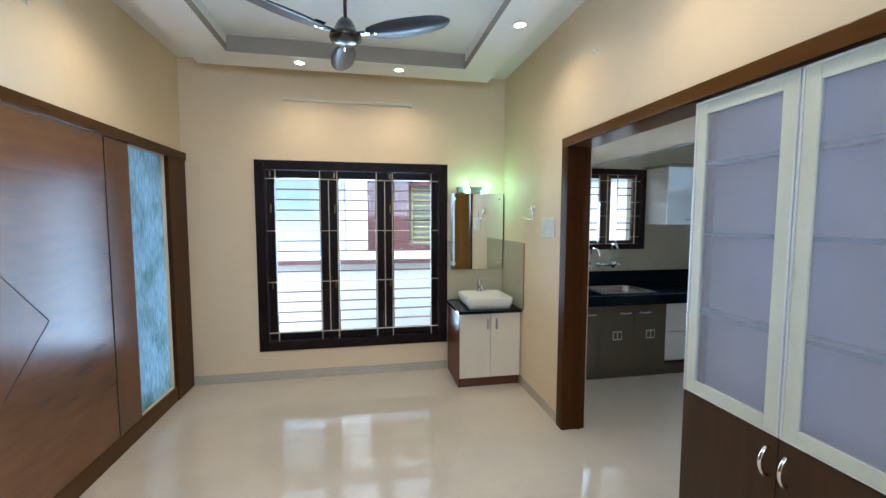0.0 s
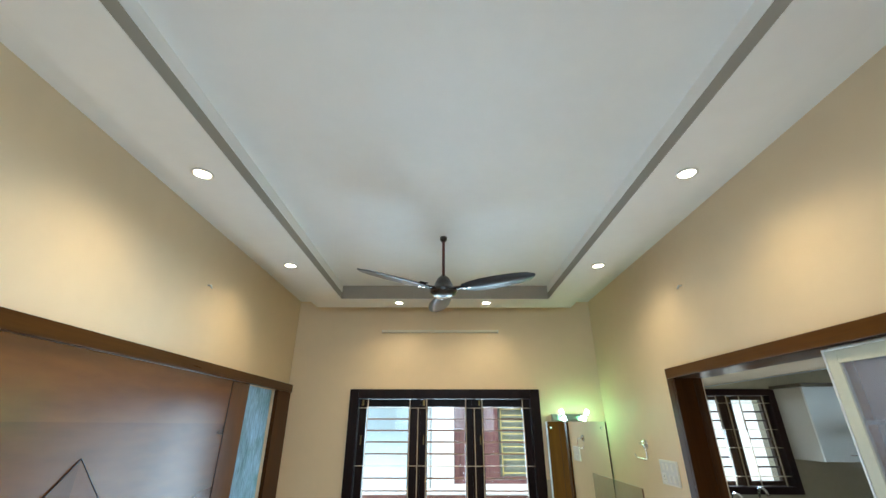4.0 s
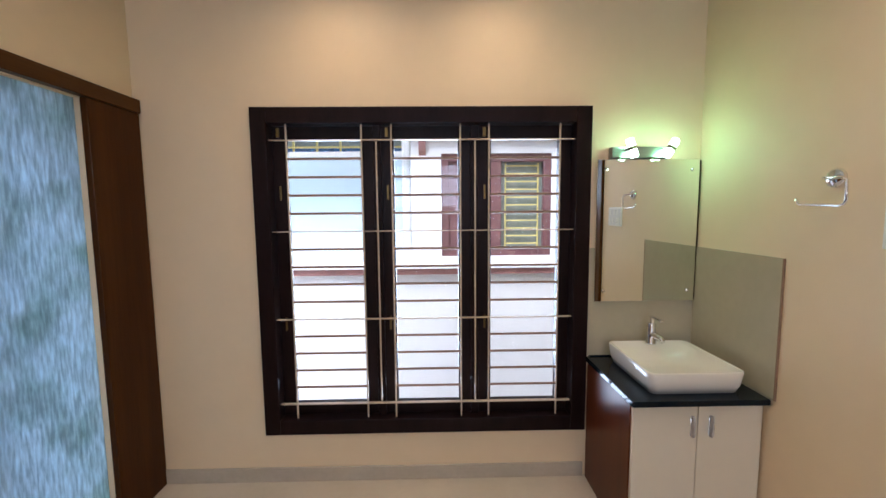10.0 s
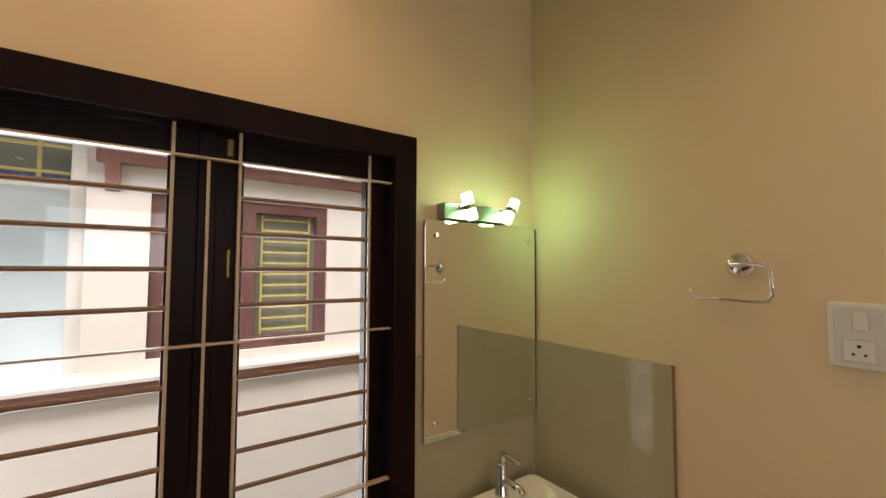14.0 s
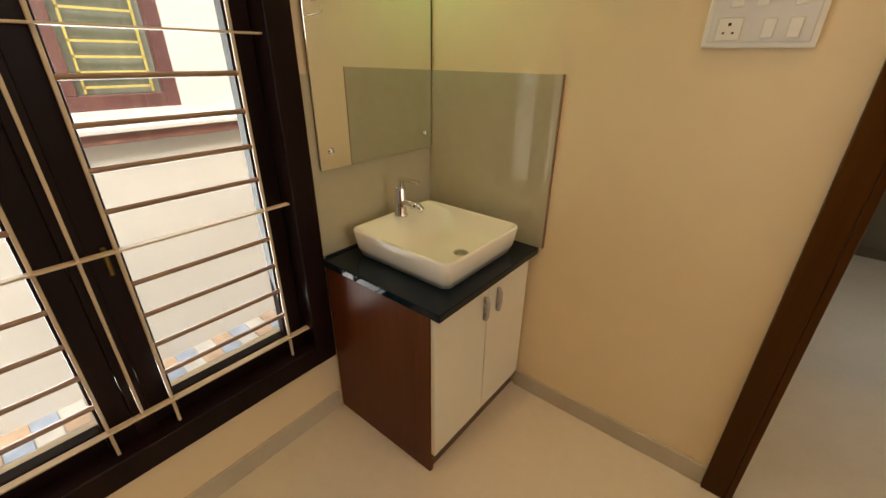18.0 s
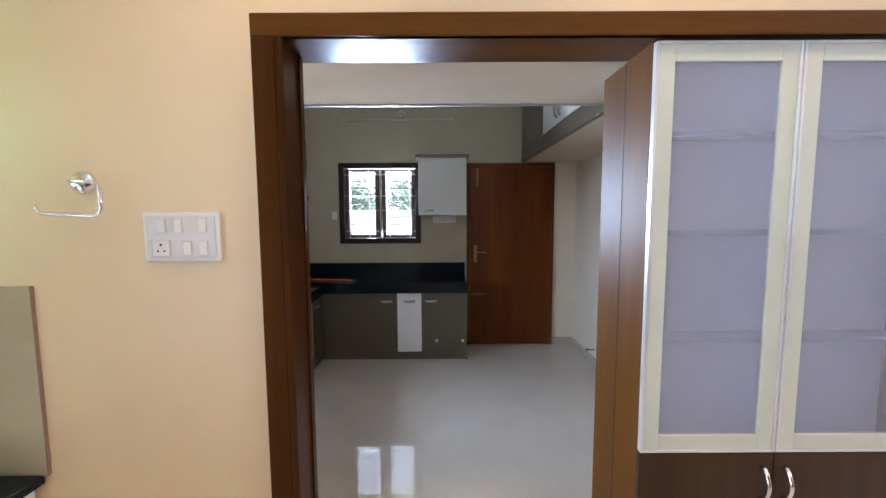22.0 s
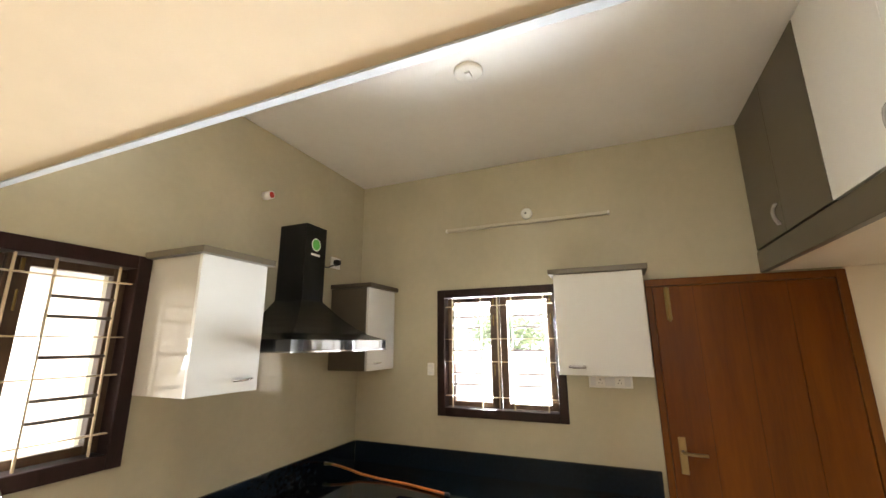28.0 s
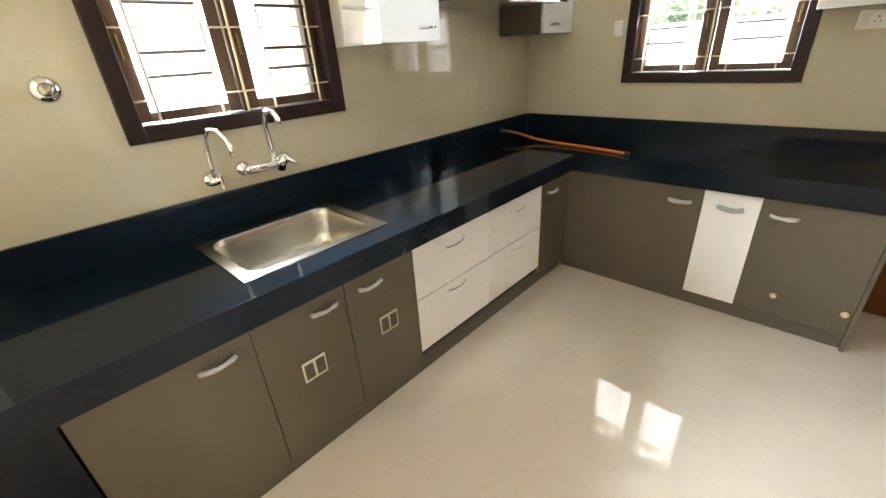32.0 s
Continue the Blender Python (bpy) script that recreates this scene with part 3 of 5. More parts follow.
for nm, lab, put, a, b in (("window_2", "two-leaf dark timber window with gold grille above the sink", north(YS), 2.378, 3.307), ("window_3", "two-leaf dark timber kitchen window with gold grille", east(XK), 2.693, 3.630)):
    w_ = b - a
    z0_, z1_ = (1.228, 2.127) if nm == "window_2" else (1.209, 2.130)
    mid = (a + b) / 2
    fw_ = 0.060
    rows_ = [z0_ + 0.140 + i * (z1_ - z0_ - 0.27) / 8 for i in range(9)]
    window(nm, lab, put, a, b, z0_, z1_, fw_, ((a + fw_ + 0.002, mid - 0.013), (mid + 0.013, b - fw_ - 0.002)), 0.052, 0.036, rows_, (0, 3, 5, 8),
           (a + 0.130, a + 0.362, mid, b - 0.340, b - 0.112), ((mid, 0.011),), BAR_K, ((a + 0.130, a + 0.362), (b - 0.340, b - 0.112)), SASH_K)

# walnut frame of the kitchen opening
of = thing("opening_frame", (1.6, 1.93, 0), "dark walnut frame lining the kitchen opening", "door frame", kind="structure")
part("jamb", boxes((1.575, 1.758, 2.908, 2.93, 0, 2.08), (1.575, XR, 2.93, 3.0, 0, 2.08), bevel=0.004), WALNUT_D, of)
part("head", boxes((1.575, 1.79, 0.925, 2.93, 2.08, 2.099), (1.574, XR, 0.857, 3.0, 2.08, 2.147), bevel=0.004), WALNUT_T, of)
part("jamb", boxes((1.575, XR, 0.857, 0.925, 0, 2.08), bevel=0.004), WALNUT_D, of)
part("stop_bead", box(1.70, 1.725, 2.900, 2.908, 0, 2.08, bevel=0.002), WALNUT_D, of)

# far kitchen door
d1 = thing("door_1", (XK, 1.66, 0), "closed reddish veneer kitchen back door with brass bolts", "door", kind="structure")
part("frame", boxes((XK - 0.03, XK + 0.02, 1.16, 1.206, 0, 2.12), (XK - 0.03, XK + 0.02, 1.206, 2.164, 2.075, 2.12), (XK - 0.03, XK + 0.02, 2.125, 2.164, 0, 2.075), bevel=0.004), BACKFRAME, d1)
leaf = part("leaf", box(XK - 0.022, XK + 0.015, 1.208, 2.123, 0.006, 2.073, bevel=0.003), BACKWOOD, d1)
for gy in (1.43, 1.66, 1.90):
    part("veneer_joint", box(XK - 0.0235, XK - 0.0215, gy - 0.001, gy + 0.001, 0.01, 2.07), WALNUT_D, leaf)
hd = part("handle_plate", box(XK - 0.030, XK - 0.0215, 2.045, 2.085, 0.985, 1.185, bevel=0.004), BRASSH, leaf, "dull brass lever handle plate")
part("lever", tube([(XK - 0.03, 2.065, 1.105), (XK - 0.065, 2.065, 1.105), (XK - 0.075, 2.045, 1.105), (XK - 0.075, 1.945, 1.102)], 0.009, 10), BRASSH, hd, "", True)
part("tower_bolt", boxes((XK - 0.028, XK - 0.0215, 2.03, 2.06, 1.86, 2.06), (XK - 0.036, XK - 0.028, 2.038, 2.052, 1.85, 2.068), bevel=0.003), BRASS, leaf, "upright brass tower bolt")
part("aldrop", boxes((XK - 0.028, XK - 0.0215, 1.965, 2.11, 0.595, 0.625), (XK - 0.040, XK - 0.028, 1.955, 2.13, 0.604, 0.616), bevel=0.003), BRASS, leaf, "brass sliding bolt")
part("stopper", box(XK - 0.03, XK - 0.0215, 1.915, 1.927, 0.165, 0.18, bevel=0.003), STEEL, leaf)

# side door with a glass slot
d2 = thing("door_2", (3.76, YR, 0), "closed orange veneer door with a smoked glass slot", "door", kind="structure")
part("frame", boxes((3.313, 3.405, 0.80, YR + 0.022, 0, 2.128), (4.115, 4.205, 0.80, YR + 0.022, 0, 2.128), (3.405, 4.115, 0.80, YR + 0.022, 2.04, 2.128), bevel=0.004), DOORFRAME, d2)
part("threshold", box(3.405, 4.115, 0.78, YR + 0.006, 0, 0.018, bevel=0.003), GROOVE, d2, "dark stone threshold")
leaf2 = part("leaf", boxes((3.407, 3.580, 0.835, 0.88, 0.02, 2.038), (3.800, 4.113, 0.835, 0.88, 0.02, 2.038), (3.580, 3.800, 0.835, 0.88, 0.02, 1.160), (3.580, 3.800, 0.835, 0.88, 1.792, 2.038)), DOORWOOD, d2)
part("glass_slot", box(3.580, 3.800, 0.850, 0.857, 1.160, 1.792), DARKGLASS, leaf2, "smoked glass slot")
part("reveal", boxes((3.793, 3.800, 0.858, 0.8795, 1.160, 1.792), (3.580, 3.793, 0.858, 0.8795, 1.160, 1.166)), RAWPLY, leaf2, "pale unpainted reveal")
hp2 = part("handle_plate", box(4.03, 4.07, 0.88, 0.888, 1.00, 1.20, bevel=0.004), STEEL, leaf2, "steel lever handle plate")
part("lever", tube([(4.05, 0.888, 1.12), (4.05, 0.93, 1.12), (4.03, 0.94, 1.12), (3.94, 0.94, 1.118)], 0.009, 10), STEEL, hp2, "", True)

# door stop on the side wall
ds = thing("door_stop", (4.34, YR + 0.012, 0.17), "small steel door stop on the wall", "door stop")
part("rod", tube([(4.34, YR, 0.17), (4.34, YR + 0.07, 0.17)], 0.008, 10), STEEL, ds, "", True)
part("rubber_tip", tube([(4.34, YR + 0.07, 0.17), (4.34, YR + 0.085, 0.17)], 0.012, 10), RUBBER, ds, "", True)

# ---- dining: walnut panelling ----
pan = thing("wall_panelling", (XL, 1.4, 0), "glossy walnut wall panelling with an inlaid diamond", "wall panelling", kind="structure")
PX = XL - 0.02
zs = [0.12, 0.46, 0.80, 1.14, 1.47, 1.80, 2.085]
for z_a, z_b in zip(zs, zs[1:]):
    for y_a, y_b in ((-2.95, 0.15), (0.15, 3.16)):
        part("veneer_board", box(PX, XL - 0.003, y_a, y_b, z_a, z_b), WALNUT_H, pan)
part("stile", box(PX, XL, 3.163, 3.43, 0.12, 2.085, bevel=0.003), WALNUT_V, pan)
part("end_stile", box(PX, XL + 0.012, 3.98, 4.305, 0, 2.085, bevel=0.004), WALNUT_D, pan)
part("top_rail", box(PX, XL + 0.022, -2.95, 4.308, 2.085, 2.155, bevel=0.004), WALNUT_T, pan)
part("bottom_rail", box(PX, XL + 0.006, -2.95, 3.98, 0, 0.12, bevel=0.003), WALNUT_T, pan)
T_, R_, B_, L_ = (2.02, 1.66), (2.626, 1.04), (2.015, 0.418), (1.41, 1.04)
part("diamond_leaf", prism([T_, R_, B_], 0, XL - 0.004, XL + 0.001), WALNUT_V, pan)
part("diamond_leaf", prism([T_, B_, L_], 0, XL - 0.004, XL + 0.001), WALNUT_V, pan)
for p_, q_ in ((T_, R_), (R_, B_), (B_, L_), (L_, T_)):
    part("inlay_line", tube([(XL + 0.0005, p_[0], p_[1]), (XL + 0.0005, q_[0], q_[1])], 0.0028, 4), GROOVE, pan)
part("inlay_line", box(XL - 0.003, XL + 0.0005, 3.1605, 3.163, 0.12, 2.085), GROOVE, pan)
art = part("glass_panel", box(XL - 0.055, XL - 0.045, 3.432, 3.978, 0.122, 2.083), ART, pan, "rain-textured pale green glass strip")

# ---- dining: crockery cabinet ----


def bow(p0, p1, out, r=0.006, rise=0.03, n=8):
    """A bow handle between two feet, standing off along out."""
    a, b, o = Vector(p0), Vector(p1), Vector(out)
    pts = [a] + [a.lerp(b, i / n) + o * rise * math.sin(math.pi * (0.12 + 0.76 * i / n)) for i in range(n + 1)] + [b]
    return tube(pts, r, 8)


def wrapped(p0, p1, out, r=0.0075, rise=0.028):
    """A handle still in crumpled plastic wrap."""
    a, b, o = Vector(p0), Vector(p1), Vector(out)
    n = 9
    pts = [a] + [a.lerp(b, i / n) + o * rise * math.sin(math.pi * (0.15 + 0.7 * i / n)) for i in range(n + 1)] + [b]
    bm = tube(pts, [r * (0.75 + 0.55 * abs(math.sin(3.1 * i + 1))) for i in range(len(pts))], 8)
    for v in bm.verts:
        v.co += Vector(noise.noise_vector(v.co * 60)) * 0.004
    return bm


cc = thing("crockery_cabinet", (1.8, 1.36, 0), "walnut crockery cabinet with two frosted glass doors", "cabinet")
part("side_panel", boxes((1.6195, 1.99, 1.785, 1.806, 0, 2.08), bevel=0.002), TEAK, cc, "golden teak veneer side")
part("side_panel", box(1.6195, 1.99, 0.926, 0.944, 0, 2.08), WALNUT_D, cc)
part("side_groove", box(1.796, 1.800, 1.8055, 1.807, 0.0, 2.08), GROOVE, cc)
part("back_panel", box(1.978, 1.988, 0.944, 1.785, 0.0, 2.08), PLASTIC, cc)
# Unseen white board added so the frosted panes read brighter.
part("pane_brightener", box(1.690, 1.698, 0.945, 1.784, 0.79, 2.058), PLASTIC, cc, "white board added close behind the panes to brighten them")
part("plinth", box(1.635, 1.65, 0.944, 1.785, 0, 0.07), ESPRESSO, cc)
part("base_board", box(1.61, 1.978, 0.944, 1.785, 0.07, 0.088), ESPRESSO, cc)
part("top_board", box(1.61, 1.978, 0.944, 1.785, 2.06, 2.078), CREAMLAM, cc)
for sz in (0.775, 1.158, 1.501, 1.804):
    part("shelf", box(1.6105, 1.688, 0.946, 1.783, sz - 0.008, sz + 0.008), SHELFGLASS if sz > 0.8 else ESPRESSO, cc, "greenish glass shelf" if sz > 0.8 else "")
for ya, yb in ((0.930, 1.366), (1.370, 1.806)):
    fr = part("glass_door", boxes((1.599, 1.618, ya + 0.008, ya + 0.058, 0.796, 2.064), (1.599, 1.618, yb - 0.058, yb - 0.008, 0.796, 2.064), (1.5995, 1.6175, ya + 0.058, yb - 0.058, 0.796, 0.846), (1.5995, 1.6175, ya + 0.058, yb - 0.058, 2.014, 2.064), bevel=0.002), ALU, cc, "pale greenish framed glass door")
    part("edge_profile", boxes((1.596, 1.618, ya, ya + 0.008, 0.788, 2.072), (1.596, 1.618, yb - 0.008, yb, 0.788, 2.072), (1.5965, 1.6175, ya + 0.008, yb - 0.008, 0.788, 0.796), (1.5965, 1.6175, ya + 0.008, yb - 0.008, 2.064, 2.072), bevel=0.0015), PROFILE, fr, "bright aluminium edge profile")
    part("pane", box(1.605, 1.610, ya + 0.055, yb - 0.055, 0.843, 2.017), FROST, fr, "frosted glass pane")
    dr = part("door", box(1.600, 1.618, ya, yb, 0.075, 0.783, bevel=0.002), ESPRESSO, cc, "dark espresso laminate door")
    hy = 1.332 if ya < 1 else 1.404
    part("handle", bow((1.600, hy, 0.63), (1.600, hy, 0.735), (-1, 0, 0), 0.0075, 0.034), CHROME, dr, "chrome bow handle", True)

# ---- dining: vanity ----
va = thing("vanity_cabinet", (1.29, 4.03, 0), "ivory two-door vanity cabinet with reddish wooden side", "cabinet")
part("side_panel", box(0.998, 1.016, 3.79, 4.298, 0.0, 0.70, bevel=0.002), wood("mahogany_side", (0.125, 0.034, 0.012), (0.060, 0.016, 0.006), 2, spec=0.15, coat=0.0), va, "mahogany coloured side panel")
part("carcass", boxes((1.016, 1.588, 4.27, 4.298, 0.08, 0.70), (1.57, 1.588, 3.80, 4.27, 0.08, 0.70), (1.016, 1.57, 3.80, 4.27, 0.08, 0.10)), CREAMLAM, va)
part("plinth", box(1.016, 1.588, 3.80, 3.82, 0, 0.09), wood("mahogany_plinth", (0.13, 0.042, 0.02), (0.075, 0.024, 0.012), 0), va)
for xa, xb in ((1.004, 1.294), (1.298, 1.588)):
    dr = part("door", box(xa, xb, 3.772, 3.790, 0.092, 0.695, bevel=0.002), CREAMLAM, va)
    hx = 1.268 if xa < 1.1 else 1.352
    hh = part("handle", box(hx - 0.009, hx + 0.009, 3.764, 3.772, 0.55, 0.645, bevel=0.006), CHROME, dr, "chrome pull in plastic film")
    part("film", wrapped((hx, 3.764, 0.555), (hx, 3.764, 0.64), (0, -1, 0), 0.007, 0.012), WRAP, hh, "", True)
vt = thing("vanity_countertop", (1.29, 4.02, 0.70), "black granite slab on the vanity cabinet", "countertop")
part("slab", box(0.984, 1.592, 3.738, 4.296, 0.70, 0.727, bevel=0.003), GRANITE, vt)
part("kerb", box(1.002, 1.588, 4.286, 4.2965, 0.727, 0.733), GRANITE, vt)

ba = thing("wash_basin", (1.30, 4.02, 0.727), "white rectangular ceramic counter basin", "basin")


def ring(w, h, r, z, cx=1.305, cy=4.02):
    return [(x, y, z) for x, y in rounded(cx, cy, w, h, r)]


part("bowl", loft([ring(0.40, 0.42, 0.03, 0.727), ring(0.425, 0.445, 0.035, 0.76), ring(0.44, 0.462, 0.035, 0.822), ring(0.436, 0.458, 0.035, 0.829), ring(0.424, 0.446, 0.035, 0.830),
                   ring(0.416, 0.438, 0.034, 0.826), ring(0.405, 0.35, 0.034, 0.815, 1.305, 3.975), ring(0.36, 0.29, 0.05, 0.77, 1.305, 3.965), ring(0.26, 0.20, 0.06, 0.757, 1.305, 3.95), ring(0.06, 0.06, 0.028, 0.755, 1.305, 3.905)]), CERAMIC, ba, "", True)
part("drain", lathe([(0.0, 0.757), (0.026, 0.757), (0.028, 0.7585), (0.020, 0.760), (0.010, 0.7575), (0.0, 0.7575)], 1.305, 3.905), CHROME, ba, "", True)
tp = thing("basin_tap", (1.308, 4.205, 0.828), "chrome single-lever basin tap", "tap")
part("body", lathe([(0.0, 0.826), (0.027, 0.826), (0.026, 0.834), (0.023, 0.838), (0.023, 0.938), (0.020, 0.943), (0.0, 0.943)], 1.308, 4.205), CHROME, tp, "", True)
part("spout", tube([(1.308, 4.205, 0.875), (1.308, 4.165, 0.885), (1.308, 4.11, 0.882), (1.308, 4.095, 0.87)], [0.019, 0.017, 0.015, 0.014], 12), CHROME, tp, "", True)
part("lever", boxes((1.298, 1.318, 4.19, 4.21, 0.94, 0.978), (1.296, 1.320, 4.105, 4.212, 0.972, 0.982), bevel=0.004), CHROME, tp)

# ---- dining: mirror, tiles, lamp, fittings ----
mi = thing("wall_mirror", (1.31, YW - 0.018, 1.045), "frameless wall mirror with chrome studs above the basin", "mirror")
part("glass", box(1.023, 1.584, YW - 0.024, YW - 0.019, 1.045, 1.828, bevel=0.001), MIRROR, mi)
# Dark backing runs past the glass to draw the shadow gap beside it.
part("backing_shadow_gap", box(1.027, 1.595, YW - 0.019, YW - 0.009, 1.049, 1.824), ESPRESSO, mi)
for mx in (1.07, 1.547):
    for mz in (1.105, 1.772):
        part("stud", turned(lathe([(0.0, 0.006), (0.008, 0.006), (0.012, 0.0), (0.0, 0.0)], 0, 0, 14), pose(mx, YW - 0.0245, mz, 90)), CHROME, mi, "chrome mirror stud", True)
bs = thing("backsplash", (1.6, 4.0, 0.727), "beige glazed backsplash tiles round the basin", "backsplash", kind="structure")
part("tile", box(0.994, 1.591, YW - 0.009, YW, 0.727, 1.345, bevel=0.001), TILE, bs)
part("tile", box(XR - 0.009, XR, 3.727, YW - 0.009, 0.727, 1.348, bevel=0.001), TILE, bs)
part("edge_strip", box(XR - 0.010, XR, 3.722, 3.727, 0.727, 1.348), mat("raw_tile_edge", (0.27, 0.17, 0.11), 0.7, var=0.1, scale=30), bs, "raw brown tile edge")

vl = thing("vanity_light", (1.29, YW, 1.84), "chrome bar light with two double LED heads above the mirror", "wall lamp")
part("back_plate", box(1.088, 1.405, YW - 0.050, YW, 1.832, 1.892, bevel=0.003), BRUSHED, vl, "brushed steel back box")
for (a_, b_) in VANITY:
    A_, B_v = Vector(a_), Vector(b_)
    c_ = (A_ + B_v) / 2
    d_ = (A_ - B_v).normalized()
    hd_ = part("head", tube([c_ - d_ * 0.009, c_ + d_ * 0.009], 0.0215, 18), BRONZE, vl, "bronze lamp head ring", True)
    part("arm", tube([c_, (c_[0], YW - 0.049, c_[2])], 0.007, 10), CHROME, hd_, "", True)
    part("thumb_screw", tube([c_ + Vector((-0.020, 0.006, 0)), c_ + Vector((-0.034, 0.006, -0.002)), c_ + Vector((-0.036, 0.006, -0.002)), c_ + Vector((-0.044, 0.006, -0.003))], [0.003, 0.003, 0.006, 0.006], 10), CHROME, hd_, "", True)
    for sg in (1, -1):
        part("led_tube", tube([c_ + d_ * 0.009 * sg, c_ + d_ * 0.048 * sg, c_ + d_ * 0.051 * sg], [0.020, 0.020, 0.0175], 18), LAMPWHITE, hd_, "lit white LED cylinder", True)

tr_ = thing("towel_ring", (XR, 3.534, 1.665), "chrome towel ring on a round rose", "towel ring")
part("rose", turned(lathe([(0.0, 0.0), (0.037, 0.0), (0.037, 0.006), (0.034, 0.014), (0.025, 0.022), (0.0, 0.026)], 0, 0), pose(XR, 3.534, 1.665, 0, -90)), CHROME, tr_, "", True)
part("ring", tube([(XR - 0.02, 3.56, 1.668), (XR - 0.042, 3.545, 1.668), (XR - 0.045, 3.47, 1.664), (XR - 0.045, 3.455, 1.655), (XR - 0.045, 3.452, 1.585), (XR - 0.045, 3.46, 1.570), (XR - 0.045, 3.475, 1.566), (XR - 0.045, 3.63, 1.571), (XR - 0.045, 3.642, 1.58), (XR - 0.045, 3.650, 1.596)], 0.0052, 10), CHROME, tr_, "", True)


def switchboard(name, at, u, w, h, facing, label, sockets, switches, group=""):
    """A plate on a wall. facing: axis the plate faces ('x-', 'y-', 'y+'); sockets and switches in plate coordinates."""
    ob = thing(name, at, label, "switch plate", group)
    x, y, z = at

    def B(a0, a1, d0, d1, b0, b1):
        if facing == "x-":
            return (x - d1, x - d0, y + a0, y + a1, z + b0, z + b1)
        if facing == "y+":
            return (x + a0, x + a1, y + d0, y + d1, z + b0, z + b1)
        return (x + a0, x + a1, y - d1, y - d0, z + b0, z + b1)
    part("plate", box(*B(-w / 2, w / 2, 0, 0.012, -h / 2, h / 2), bevel=0.004), PLASTIC, ob)
    part("insert", box(*B(-w / 2 + 0.012, w / 2 - 0.012, 0.012, 0.015, -h / 2 + 0.012, h / 2 - 0.012), bevel=0.002), PLASTIC_G, ob)
    for a, b in switches:
        part("rocker", box(*B(a - 0.013, a + 0.013, 0.015, 0.020, b - 0.022, b + 0.022), bevel=0.003), PLASTIC, ob)
    for a, b in sockets:
        sk = part("socket", box(*B(a - 0.028, a + 0.028, 0.015, 0.018, b - 0.026, b + 0.026), bevel=0.004), PLASTIC, ob)
        for da, db, r in ((0, 0.010, 0.0034), (-0.010, -0.009, 0.0026), (0.010, -0.009, 0.0026)):
            part("pin_hole", box(*B(a + da - r, a + da + r, 0.018, 0.0187, b + db - r, b + db + r)), RUBBER, sk)
    return ob


switchboard("switchboard", (XR, 3.2415, 1.4995), 0, 0.233, 0.152, "x-", "white modular switchboard on the cream wall", ((0.062, -0.034),), ((0.058, 0.034), (0.006, 0.034), (-0.066, 0.034), (-0.018, -0.034), (-0.068, -0.034)))


def batten(name, x0, x1, y0, y1, z, label, mat_):
    ob = thing(name, ((x0 + x1) / 2, (y0 + y1) / 2, z), label, "tube light")
    part("housing", box(x0, x1, y0, y1, z - 0.012, z + 0.012, bevel=0.004), mat_, ob)
    if x1 - x0 > y1 - y0:
        part("end_cap", box(x0 - 0.012, x0, y0, y1, z - 0.013, z + 0.013, bevel=0.003), PLASTIC, ob)
        part("end_cap", box(x1, x1 + 0.012, y0, y1, z - 0.013, z + 0.013, bevel=0.003), PLASTIC, ob)
    else:
        part("end_cap", box(x0, x1, y0 - 0.012, y0, z - 0.013, z + 0.013, bevel=0.003), PLASTIC, ob)
        part("end_cap", box(x0, x1, y1, y1 + 0.012, z - 0.013, z + 0.013, bevel=0.003), PLASTIC, ob)
    return ob


batten("tube_light", -0.56, 0.615, YW - 0.028, YW, 2.68, "slim unlit tube light on the cream wall", CREAMLAM)
batten("tube_light", XK - 0.028, XK, 2.34, 3.54, 2.605, "slim unlit beige-white tube light above the kitchen window", BATTEN_K)

dlp = None
for dx, dy in DOWNLIGHTS:
    if dlp is None:
        dlp = thing("downlight", (dx, dy, 2.87), "lit warm recessed round downlight", "downlight", "ceiling downlights")
        part("rim", lathe([(0.037, 2.8705), (0.048, 2.8695), (0.049, 2.864), (0.039, 2.862), (0.036, 2.866)], dx, dy, 24, False), PLASTIC, dlp, "", True)
        part("led_disc", lathe([(0.0, 2.8665), (0.037, 2.8665), (0.037, 2.869), (0.0, 2.869)], dx, dy, 24), LAMPWARM, dlp, "glowing warm LED disc")
    else:
        copy_thing(dlp, pose(dx, dy, 2.87))

# ceiling fan
FX, FY = 0.065, 2.70
fan = thing("ceiling_fan", (FX, FY, ZD), "dark three-blade ceiling fan at rest on a brown rod", "ceiling fan")
part("canopy", lathe([(0.0, ZD + 0.02), (0.026, ZD + 0.02), (0.024, ZD), (0.012, ZD - 0.015), (0.0, ZD - 0.015)], FX, FY), BROWNFAN, fan, "", True)
part("rod", tube([(FX, FY, ZD + 0.018), (FX, FY, 2.72)], 0.010, 12), FANROD, fan, "", True)
part("motor", lathe([(r * 0.96, 1.779 + (z - 1.779) * 0.924) for r, z in ((0.0, 2.815), (0.02, 2.813), (0.042, 2.79), (0.060, 2.755), (0.072, 2.72), (0.092, 2.708), (0.096, 2.695), (0.090, 2.675), (0.06, 2.655), (0.0, 2.648))], FX, FY, 32), BROWNFAN, fan, "", True)
